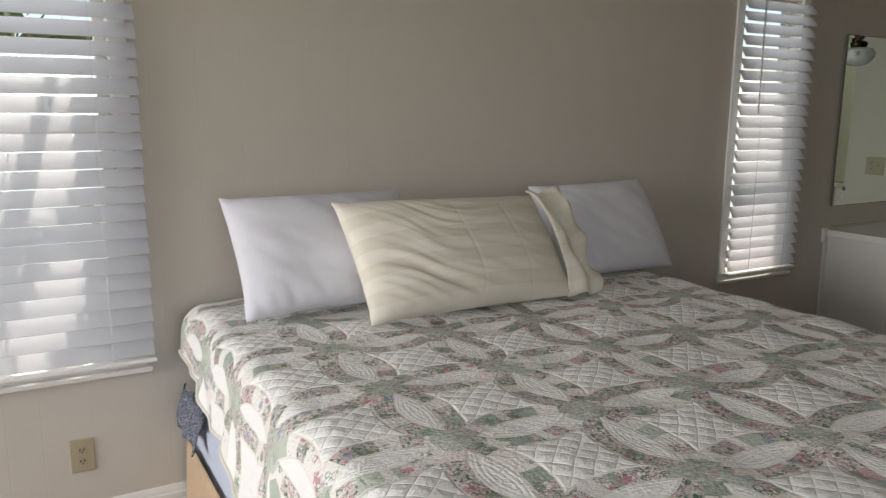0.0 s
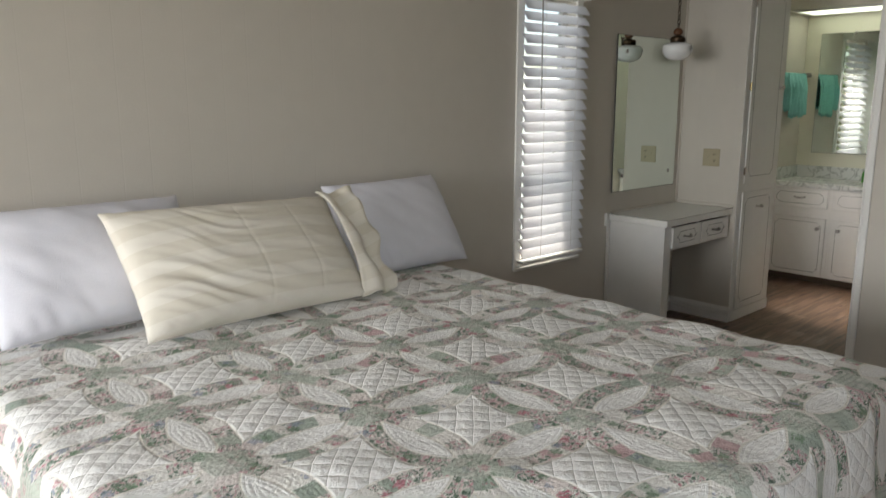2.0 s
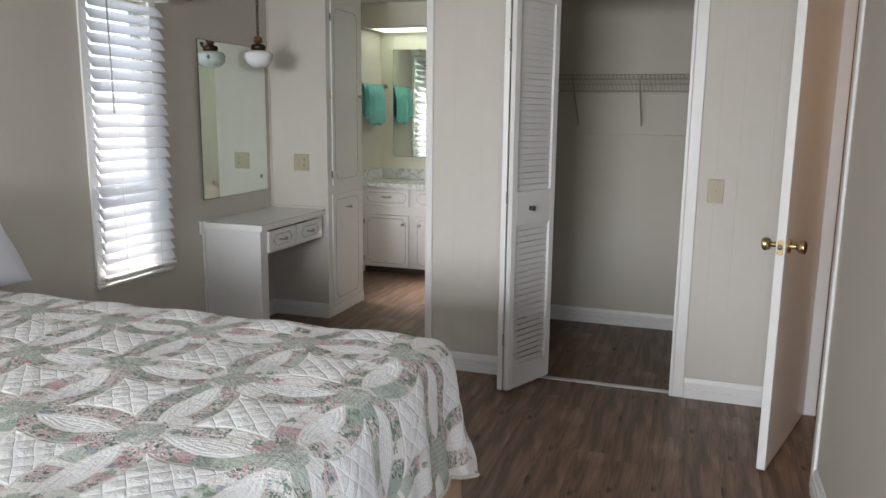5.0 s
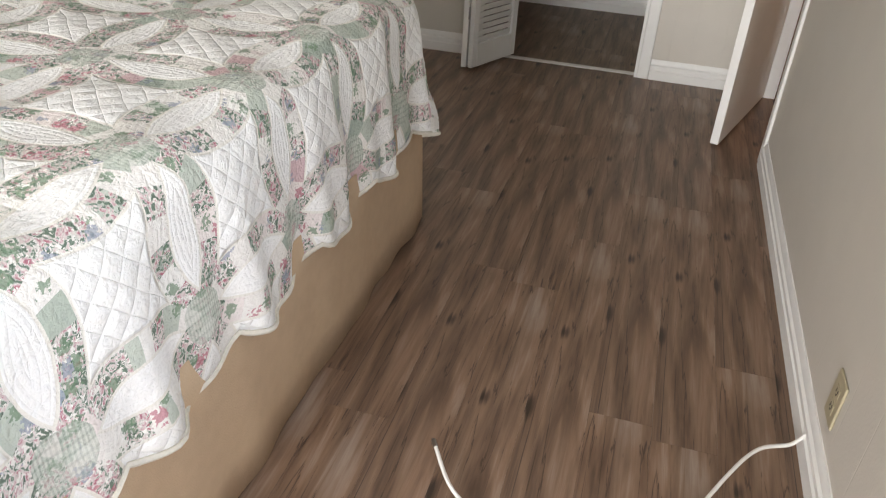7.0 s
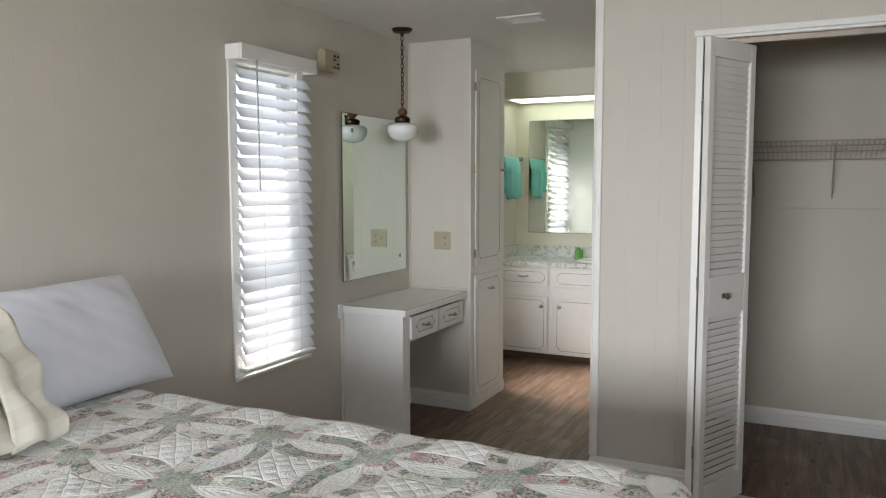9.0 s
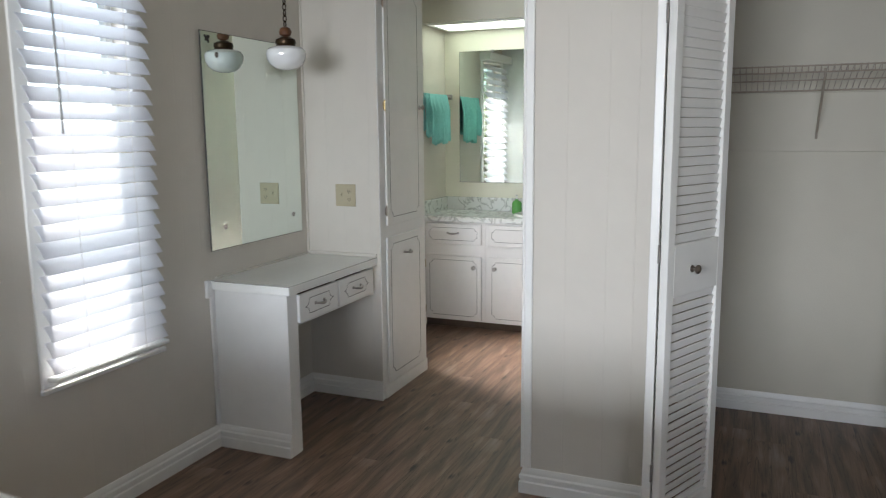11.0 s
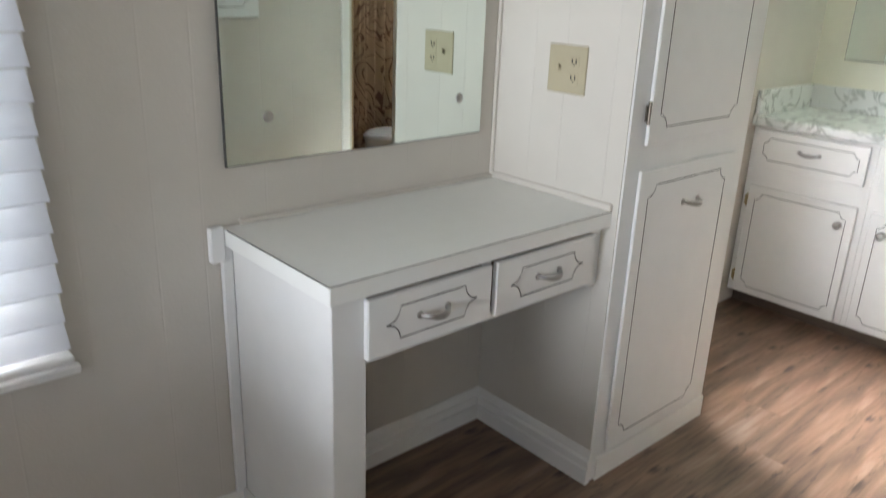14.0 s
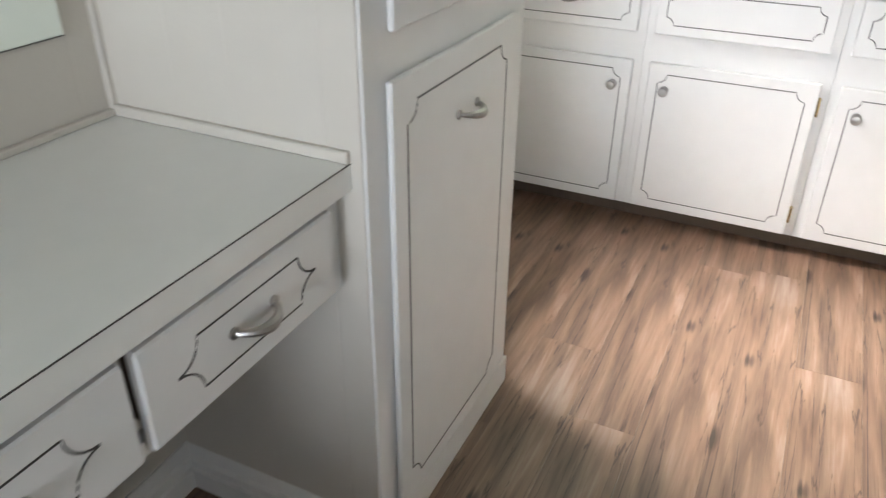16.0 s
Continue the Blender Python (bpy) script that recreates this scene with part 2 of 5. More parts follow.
    l.new(v, bp.inputs["Height"]), l.new(bp.outputs[0], b.inputs["Normal"])
    return m


M_floor = plank_floor()
M_subfloor = material("dark floor joint", (0.05, 0.035, 0.025), 0.8)


def marble():
    m = material("white marble laminate", (0.70, 0.71, 0.69), 0.22, vary=0.03, scale=5)
    n, l = m.node_tree.nodes, m.node_tree.links
    b = n["Principled BSDF"]
    src = b.inputs["Base Color"].links[0].from_socket
    tc, t = n.new("ShaderNodeTexCoord"), n.new("ShaderNodeTexNoise")
    t.inputs["Scale"].default_value, t.inputs["Detail"].default_value, t.inputs["Distortion"].default_value = 7.0, 8, 1.6
    l.new(tc.outputs["Object"], t.inputs["Vector"])
    d = node_math(m, "ABSOLUTE", node_math(m, "SUBTRACT", t.outputs["Fac"], 0.5))
    r = n.new("ShaderNodeMapRange")
    r.inputs["From Min"].default_value, r.inputs["From Max"].default_value = 0.0, 0.05
    l.new(d, r.inputs["Value"])
    mx = n.new("ShaderNodeMixRGB")
    mx.inputs[1].default_value = rgb((0.38, 0.39, 0.37))
    l.new(r.outputs[0], mx.inputs[0]), l.new(src, mx.inputs[2]), l.new(mx.outputs[0], b.inputs["Base Color"])
    return m


M_marble = marble()


def cream_stripe():
    """Cream sateen with broad tone-on-tone stripes."""
    m = material("cream striped sateen", (0.82, 0.775, 0.68), 0.62, vary=0.03, scale=5, bump=0.15, bump_scale=300)
    n, l = m.node_tree.nodes, m.node_tree.links
    b = n["Principled BSDF"]
    src = b.inputs["Base Color"].links[0].from_socket
    uv, sep = n.new("ShaderNodeUVMap"), n.new("ShaderNodeSeparateXYZ")
    l.new(uv.outputs[0], sep.inputs[0])
    s = node_math(m, "MODULO", node_math(m, "MULTIPLY", sep.outputs[1], 11.0), 1.0)
    s = node_math(m, "GREATER_THAN", s, 0.5)
    mx = n.new("ShaderNodeMixRGB")
    mx.blend_type = "MULTIPLY"
    mx.inputs[2].default_value = rgb((0.93, 0.92, 0.89))
    l.new(s, mx.inputs[0]), l.new(src, mx.inputs[1]), l.new(mx.outputs[0], b.inputs["Base Color"])
    return m


M_cream = cream_stripe()


def printed(name, base, marks, scale, width=0.04):
    """A print of wandering lines on cloth."""
    m = material(name, base, 0.85, vary=0.1, scale=8, bump=0.2, bump_scale=200)
    n, l = m.node_tree.nodes, m.node_tree.links
    b = n["Principled BSDF"]
    src = b.inputs["Base Color"].links[0].from_socket
    tc, t = n.new("ShaderNodeTexCoord"), n.new("ShaderNodeTexNoise")
    t.inputs["Scale"].default_value, t.inputs["Detail"].default_value, t.inputs["Distortion"].default_value = scale, 1.5, 2.0
    l.new(tc.outputs["Object"], t.inputs["Vector"])
    f = node_math(m, "ABSOLUTE", node_math(m, "SUBTRACT", node_math(m, "MODULO", node_math(m, "MULTIPLY", t.outputs["Fac"], 9.0), 1.0), 0.5))
    mx = n.new("ShaderNodeMixRGB")
    mx.inputs[2].default_value = rgb(marks)
    l.new(node_math(m, "LESS_THAN", f, width * 3), mx.inputs[0])
    l.new(src, mx.inputs[1]), l.new(mx.outputs[0], b.inputs["Base Color"])
    return m


M_curtain = printed("brown printed shower curtain", (0.58, 0.40, 0.25), (0.22, 0.12, 0.07), 2.6, 0.03)
M_paisley = printed("navy paisley cloth", (0.045, 0.055, 0.09), (0.46, 0.48, 0.54), 34.0)

RING, STEP, BAND = 0.236, 0.345, 0.027


def quilt_cloth():
    """A ring quilt: interlocking bands of printed patches on cream, with stitched relief. UV is in metres over the cloth."""
    m = bpy.data.materials.new("floral ring quilt")
    m.use_nodes = True
    n, l = m.node_tree.nodes, m.node_tree.links
    b = n["Principled BSDF"]
    b.inputs["Roughness"].default_value = 0.9
    uv, sep = n.new("ShaderNodeUVMap"), n.new("ShaderNodeSeparateXYZ")
    l.new(uv.outputs[0], sep.inputs[0])
    u0, v0 = sep.outputs[0], sep.outputs[1]
    # a slight wander, so that no seam is ruled
    wob = n.new("ShaderNodeTexNoise")
    wob.inputs["Scale"].default_value = 6.0
    l.new(uv.outputs[0], wob.inputs["Vector"])
    ws = n.new("ShaderNodeSeparateXYZ")
    l.new(wob.outputs["Color"], ws.inputs[0])
    u = node_math(m, "ADD", u0, node_math(m, "MULTIPLY", node_math(m, "SUBTRACT", ws.outputs[0], 0.5), 0.02))
    v = node_math(m, "ADD", v0, node_math(m, "MULTIPLY", node_math(m, "SUBTRACT", ws.outputs[1], 0.5), 0.02))
    fu = node_math(m, "PINGPONG", u, STEP / 2)
    fv = node_math(m, "PINGPONG", v, STEP / 2)
    rings, inside = [], None
    for k, (cu, cv) in enumerate(((0, 0), (STEP, 0), (0, STEP), (STEP, STEP))):
        du, dv = node_math(m, "SUBTRACT", fu, cu), node_math(m, "SUBTRACT", fv, cv)
        d = node_math(m, "SQRT", node_math(m, "ADD", node_math(m, "MULTIPLY", du, du), node_math(m, "MULTIPLY", dv, dv)))
        seg = node_math(m, "ADD", node_math(m, "FLOOR", node_math(m, "MULTIPLY", node_math(m, "ARCTAN2", dv, du), 30 / (2 * math.pi))), 40.0 * k)
        rings.append((node_math(m, "ABSOLUTE", node_math(m, "SUBTRACT", d, RING)), seg))
        within = node_math(m, "LESS_THAN", d, RING)
        inside = within if inside is None else node_math(m, "ADD", inside, within)
    band, patch_id = rings[0]
    for d, seg in rings[1:]:
        nearer = node_math(m, "LESS_THAN", d, band)
        patch_id = node_math(m, "ADD", node_math(m, "MULTIPLY", seg, nearer), node_math(m, "MULTIPLY", patch_id, node_math(m, "SUBTRACT", 1.0, nearer)))
        band = node_math(m, "MINIMUM", band, d)
    inband = node_math(m, "LESS_THAN", band, BAND)
    # every patch of a band takes its own print
    pick, vo = n.new("ShaderNodeCombineXYZ"), n.new("ShaderNodeTexWhiteNoise")
    l.new(patch_id, pick.inputs[0])
    l.new(node_math(m, "FLOOR", node_math(m, "MULTIPLY", u, 2 / STEP)), pick.inputs[1])
    l.new(node_math(m, "FLOOR", node_math(m, "MULTIPLY", v, 2 / STEP)), pick.inputs[2])
    l.new(pick.outputs[0], vo.inputs["Vector"])
    vs = n.new("ShaderNodeSeparateXYZ")
    l.new(vo.outputs["Color"], vs.inputs[0])
    ramp = n.new("ShaderNodeValToRGB")
    ramp.color_ramp.interpolation = "CONSTANT"
    l.new(vs.outputs[0], ramp.inputs[0])
    e = ramp.color_ramp.elements
    e[0].position, e[0].color = 0.0, rgb((0.82, 0.80, 0.76))
    e[1].position, e[1].color = 0.34, rgb((0.52, 0.57, 0.50))
    for pos, col in ((0.50, (0.80, 0.74, 0.71)), (0.62, (0.38, 0.44, 0.38)), (0.72, (0.82, 0.81, 0.77)), (0.90, (0.62, 0.45, 0.46)), (0.95, (0.44, 0.50, 0.43))):
        e.new(pos).color = rgb(col)
    # small printed flowers and leaves on the patches: broken blotches, not dots
    def print_noise(scale, detail, shift):
        mp, t = n.new("ShaderNodeMapping"), n.new("ShaderNodeTexNoise")
        mp.inputs["Location"].default_value = (shift, shift * 0.7, 0)
        t.inputs["Scale"].default_value, t.inputs["Detail"].default_value, t.inputs["Distortion"].default_value = scale, detail, 1.2
        l.new(uv.outputs[0], mp.inputs["Vector"]), l.new(mp.outputs[0], t.inputs["Vector"])
        return t.outputs["Fac"]

    fr = n.new("ShaderNodeValToRGB")
    l.new(print_noise(75.0, 3, 3.1), fr.inputs[0])
    e = fr.color_ramp.elements
    e[0].position, e[0].color = 0.36, rgb((0.10, 0.15, 0.11))
    e[1].position, e[1].color = 0.66, rgb((0.44, 0.15, 0.20))
    for pos, col in ((0.45, (0.17, 0.24, 0.18)), (0.49, (0.70, 0.68, 0.64)), (0.58, (0.64, 0.50, 0.50))):
        e.new(pos).color = rgb(col)
    floral = node_math(m, "GREATER_THAN", vs.outputs[1], 0.46)
    fm = node_math(m, "MULTIPLY", node_math(m, "GREATER_THAN", print_noise(110.0, 2, 9.4), 0.43), floral)
    patch = n.new("ShaderNodeMixRGB")
    l.new(node_math(m, "MULTIPLY", fm, 0.96), patch.inputs[0]), l.new(ramp.outputs[0], patch.inputs[1]), l.new(fr.outputs[0], patch.inputs[2])
    # where two bands cross the patches are sage
    cu = node_math(m, "SUBTRACT", fu, STEP / 2)
    cv = node_math(m, "SUBTRACT", fv, STEP / 2)
    k3 = node_math(m, "SQRT", node_math(m, "ADD", node_math(m, "MULTIPLY", cu, cu), node_math(m, "MULTIPLY", cv, cv)))
    kk = node_math(m, "LESS_THAN", node_math(m, "MAXIMUM", node_math(m, "MULTIPLY", k3, 0.93), node_math(m, "MAXIMUM", node_math(m, "ABSOLUTE", cu), node_math(m, "ABSOLUTE", cv))), 0.048)
    sage = n.new("ShaderNodeMixRGB")
    # fine plaid of the sage patches
    pl1 = node_math(m, "GREATER_THAN", node_math(m, "PINGPONG", u, 0.0035), 0.0019)
    pl2 = node_math(m, "GREATER_THAN", node_math(m, "PINGPONG", v, 0.0075), 0.0052)
    plaid = n.new("ShaderNodeMixRGB")
    plaid.inputs[1].default_value, plaid.inputs[2].default_value = rgb((0.58, 0.62, 0.55)), rgb((0.27, 0.33, 0.27))
    l.new(node_math(m, "ADD", node_math(m, "MULTIPLY", pl1, 0.45), node_math(m, "MULTIPLY", pl2, 0.4)), plaid.inputs[0])
    l.new(plaid.outputs[0], sage.inputs[2])
    worn = node_math(m, "ADD", 0.55, node_math(m, "MULTIPLY", vs.outputs[2], 0.38))
    l.new(node_math(m, "MULTIPLY", kk, worn), sage.inputs[0]), l.new(patch.outputs[0], sage.inputs[1])
    # larger printed posies, some leaf green and some rose
    po, pos_, por = n.new("ShaderNodeTexVoronoi"), n.new("ShaderNodeSeparateXYZ"), n.new("ShaderNodeValToRGB")
    po.inputs["Scale"].default_value = 26.0
    l.new(uv.outputs[0], po.inputs["Vector"]), l.new(po.outputs["Color"], pos_.inputs[0])
    por.color_ramp.interpolation = "CONSTANT"
    l.new(pos_.outputs[0], por.inputs[0])
    e = por.color_ramp.elements
    e[0].position, e[0].color = 0.0, rgb((0.17, 0.27, 0.17))
    e[1].position, e[1].color = 0.66, rgb((0.50, 0.17, 0.22))
    e.new(0.80).color = rgb((0.30, 0.34, 0.42))
    frill = n.new("ShaderNodeTexNoise")
    frill.inputs["Scale"].default_value, frill.inputs["Detail"].default_value = 130.0, 3
    l.new(uv.outputs[0], frill.inputs["Vector"])
    edge = node_math(m, "ADD", po.outputs["Distance"], node_math(m, "MULTIPLY", node_math(m, "SUBTRACT", frill.outputs["Fac"], 0.5), 1.5))
    pm = node_math(m, "MULTIPLY", node_math(m, "LESS_THAN", edge, 0.34), node_math(m, "GREATER_THAN", pos_.outputs[1], 0.40))
    posy = n.new("ShaderNodeMixRGB")
    l.new(node_math(m, "MULTIPLY", pm, node_math(m, "SUBTRACT", 0.78, node_math(m, "MULTIPLY", kk, 0.35))), posy.inputs[0])
    l.new(sage.outputs[0], posy.inputs[1]), l.new(por.outputs[0], posy.inputs[2])
    cloth = n.new("ShaderNodeMixRGB")
    cloth.inputs[1].default_value = rgb((0.88, 0.88, 0.86))
    l.new(node_math(m, "MAXIMUM", inband, kk), cloth.inputs[0]), l.new(posy.outputs[0], cloth.inputs[2])
    cord = n.new("ShaderNodeMixRGB")
    cord.inputs[2].default_value = rgb((0.80, 0.78, 0.72))
    l.new(node_math(m, "LESS_THAN", node_math(m, "ABSOLUTE", node_math(m, "SUBTRACT", band, BAND)), 0.0028), cord.inputs[0])
    l.new(cloth.outputs[0], cord.inputs[1])
    l.new(cord.outputs[0], b.inputs["Base Color"])
    # relief: puffed cross-hatch in the open fields, ribs along the bands and inside the petals, seams between, crinkles over all
    a1 = node_math(m, "PINGPONG", node_math(m, "ADD", u, v), 0.028)
    a2 = node_math(m, "PINGPONG", node_math(m, "SUBTRACT", u, v), 0.028)
    hatch = node_math(m, "POWER", node_math(m, "DIVIDE", node_math(m, "MULTIPLY", a1, a2), 0.028 * 0.028), 0.33)
    rib = node_math(m, "MULTIPLY", node_math(m, "POWER", node_math(m, "DIVIDE", node_math(m, "PINGPONG", band, 0.0060), 0.0060), 0.5), 0.22)
    petal = node_math(m, "GREATER_THAN", inside, 1.5)
    ribbed = node_math(m, "MAXIMUM", inband, petal)
    seam = n.new("ShaderNodeMapRange")
    seam.inputs["From Max"].default_value = 0.006
    l.new(node_math(m, "ABSOLUTE", node_math(m, "SUBTRACT", band, BAND)), seam.inputs["Value"])
    hm = n.new("ShaderNodeMix")
    l.new(ribbed, hm.inputs[0]), l.new(hatch, hm.inputs[2]), l.new(rib, hm.inputs[3])
    h = node_math(m, "MULTIPLY", node_math(m, "MULTIPLY", hm.outputs[0], seam.outputs[0]), node_math(m, "SUBTRACT", 1.0, node_math(m, "MULTIPLY", inband, 0.6)))
    h = node_math(m, "ADD", h, node_math(m, "MULTIPLY", print_noise(85.0, 3, 5.5), 0.6))
    h = node_math(m, "ADD", h, node_math(m, "MULTIPLY", print_noise(24.0, 2, 1.5), 1.0))
    bp = n.new("ShaderNodeBump")
    bp.inputs["Strength"].default_value, bp.inputs["Distance"].default_value = 0.82, 0.0065
    l.new(h, bp.inputs["Height"]), l.new(bp.outputs[0], b.inputs["Normal"])
    return m


M_quilt = quilt_cloth()

# ---- builders ----
def box(bm, x0, x1, y0, y1, z0, z1, bevel=0.0):
    x0, x1, y0, y1, z0, z1 = min(x0, x1), max(x0, x1), min(y0, y1), max(y0, y1), min(z0, z1), max(z0, z1)
    vs = [bm.verts.new((x, y, z)) for x in (x0, x1) for y in (y0, y1) for z in (z0, z1)]
    fs = [bm.faces.new([vs[i] for i in f]) for f in ((0, 1, 3, 2), (4, 6, 7, 5), (0, 4, 5, 1), (2, 3, 7, 6), (0, 2, 6, 4), (1, 5, 7, 3))]
    if bevel:
        bmesh.ops.bevel(bm, geom=list({e for f in fs for e in f.edges}), offset=bevel, segments=1, affect="EDGES")
    return bm


def boxes(*specs, bevel=0.0):
    bm = bmesh.new()
    for s in specs:
        box(bm, *s, bevel=bevel)
    return bm


def tube(bm, points, radius, sides=8, closed=False):
    pts = [Vector(p) for p in points]
    rings = []
    for i, p in enumerate(pts):
        a = pts[i - 1] if i or closed else p
        c = pts[(i + 1) % len(pts)] if i + 1 < len(pts) or closed else p
        t = (c - a).normalized()
        s = t.cross(Vector((0, 0, 1)) if abs(t.z) < 0.9 else Vector((1, 0, 0))).normalized()
        w = s.cross(t)
        r = radius[i] if isinstance(radius, (list, tuple)) else radius
        rings.append([bm.verts.new(p + r * (math.cos(2 * math.pi * k / sides) * s + math.sin(2 * math.pi * k / sides) * w)) for k in range(sides)])
    for i in range(len(rings) if closed else len(rings) - 1):
        a, c = rings[i], rings[(i + 1) % len(rings)]
        for k in range(sides):
            bm.faces.new((a[k], a[(k + 1) % sides], c[(k + 1) % sides], c[k]))
    if not closed:
        bm.faces.new(rings[0][::-1]), bm.faces.new(rings[-1])
    return bm


def lathe(bm, profile, m=Matrix.Identity(4), sides=24):
    """profile: (radius, height) pairs, turned about z of the pose m."""
    rings = []
    for r, h in profile:
        rings.append([bm.verts.new(m @ Vector((max(r, 1e-4) * math.cos(2 * math.pi * k / sides), max(r, 1e-4) * math.sin(2 * math.pi * k / sides), h))) for k in range(sides)])
    for a, c in zip(rings, rings[1:]):
        for k in range(sides):
            bm.faces.new((a[k], a[(k + 1) % sides], c[(k + 1) % sides], c[k]))
    bm.faces.new(rings[0][::-1]), bm.faces.new(rings[-1])
    return bm


def finish(name, bm, mat, smooth=True):
    bmesh.ops.recalc_face_normals(bm, faces=bm.faces)
    me = bpy.data.meshes.new(name)
    bm.to_mesh(me)
    bm.free()
    me.materials.append(mat)
    if smooth:
        me.shade_smooth()
        me.set_sharp_from_angle(angle=radians(35))
    return me


def part(name, bm, mat, parent=None, label=""):
    ob = new(name, finish(name, bm, mat))
    if parent is not None:
        ob.parent = parent
        if parent.type == "EMPTY":
            ob.matrix_parent_inverse = parent.matrix_basis.inverted()
    return tagged(ob, label) if label else ob


def thing(name, base, label, category, group="", kind=""):
    ob = new(name)
    ob.empty_display_size = 0.1
    ob.matrix_basis = Matrix.Translation(base)
    return tagged(ob, label, category, group, kind)


def setting(name, bm, mat, label=""):
    return tagged(part(name, bm, mat), label, kind="structure")


# a front's own plane: u along it, w up, d out of it
def facing_south(x0, y, z0):
    return lambda u, w, d=0.0: Vector((x0 + u, y - d, z0 + w))


def facing_west(x, y0, z0):
    return lambda u, w, d=0.0: Vector((x - d, y0 - u, z0 + w))


def facing_north(x0, y, z0):
    return lambda u, w, d=0.0: Vector((x0 - u, y + d, z0 + w))


def slab(bm, at, u0, u1, w0, w1, d0, d1, bevel=0.0):
    a, c = at(u0, w0, d0), at(u1, w1, d1)
    return box(bm, a.x, c.x, a.y, c.y, a.z, c.z, bevel)


def notched(u0, u1, w0, w1, r, n=5):
    """A rectangle whose corners are scooped out."""
    pts = []
    for cu, cw, a0 in ((u0, w0, 90), (u1, w0, 180), (u1, w1, 270), (u0, w1, 360)):
        for k in range(n + 1):
            a = radians(a0 - 90 * k / n)
            pts.append((cu + r * math.cos(a), cw + r * math.sin(a)))
    return pts


def bracketed(u0, u1, w0, w1, n=6):
    """A plaque outline: straight top and bottom, pointed ends between two scoops."""
    return notched(u0, u1, w0, w1, (w1 - w0) / 2 - 0.0005, n)


def line_on(bm, at, pts, d, width=0.0030):
    return tube(bm, [at(u, w, d) for u, w in pts], width / 2, 6, closed=True)


def knob(parent, at, u, w, d, mat=None, r=0.015):
    bm = bmesh.new()
    o, out = at(u, w, d), (at(0, 0, 1) - at(0, 0, 0))
    m = Matrix.Translation(o) @ out.to_track_quat("Z", "Y").to_matrix().to_4x4()
    lathe(bm, [(r * 0.9, 0), (r * 0.85, 0.003), (r * 0.45, 0.006), (r * 0.4, 0.014), (r * 0.9, 0.018), (r, 0.023), (r * 0.8, 0.028), (0, 0.03)], m, 16)
    return part("knob", bm, mat or M_chrome, parent, "satin nickel knob")


def pull(parent, at, u, w, d, width=0.085):
    """A bowed drawer pull that swells in the middle."""
    bm = bmesh.new()
    pts, rad = [], []
    for k in range(13):
        s = k / 12
        pts.append(at(u + (s - 0.5) * width, w - 0.004 * math.sin(math.pi * s), d + 0.026 * math.sin(math.pi * s) ** 0.6))
        rad.append(0.0035 + 0.004 * math.sin(math.pi * s))
    tube(bm, pts, rad, 8)
    for s in (-0.5, 0.5):
        a = at(u + s * width, w, d)
        lathe(bm, [(0.008, 0), (0.008, 0.003), (0.004, 0.005)], Matrix.Translation(a) @ (at(0, 0, 1) - at(0, 0, 0)).to_track_quat("Z", "Y").to_matrix().to_4x4(), 10)
    return part("handle", bm, M_chrome, parent, "satin nickel bow handle")


def hinge(parent, at, u, w, d, mat):
    bm = bmesh.new()
    tube(bm, [at(u, w - 0.022, d), at(u, w + 0.022, d)], 0.004, 8)
    for s in (-1, 1):
        lathe(bm, [(0.0055, 0), (0.003, 0.006)], Matrix.Translation(at(u, w + s * 0.022, d)) @ (pose(0, 0, 0, 180) if s < 0 else Matrix.Identity(4)), 8)
    slab(bm, at, u - 0.012, u - 0.003, w - 0.02, w + 0.02, d - 0.004, d - 0.001)
    return part("hinge", bm, mat, parent)


def panel_front(name, parent, at, u0, u1, w0, w1, style, thick=0.02, inset=0.03):
    """A lipped cabinet front with a routed line; at is the plane of the frame behind it."""
    bm = bmesh.new()
    slab(bm, at, u0, u1, w0, w1, 0.004, thick, 0.003)
    slab(bm, at, u0 + 0.012, u1 - 0.012, w0 + 0.012, w1 - 0.012, 0.0003, 0.0045)
    f = part(name, bm, M_cab, parent)
    bm = bmesh.new()
    if style == "plaque":
        mu, mw = (u1 - u0) * 0.135, (w1 - w0) * 0.23
        line_on(bm, at, bracketed(u0 + mu, u1 - mu, w0 + mw, w1 - mw), thick - 0.0003)
    else:
        line_on(bm, at, notched(u0 + inset, u1 - inset, w0 + inset, w1 - inset, style), thick - 0.0003)
    part("routed_line", bm, M_groove, f, "dark routed outline")
    return f


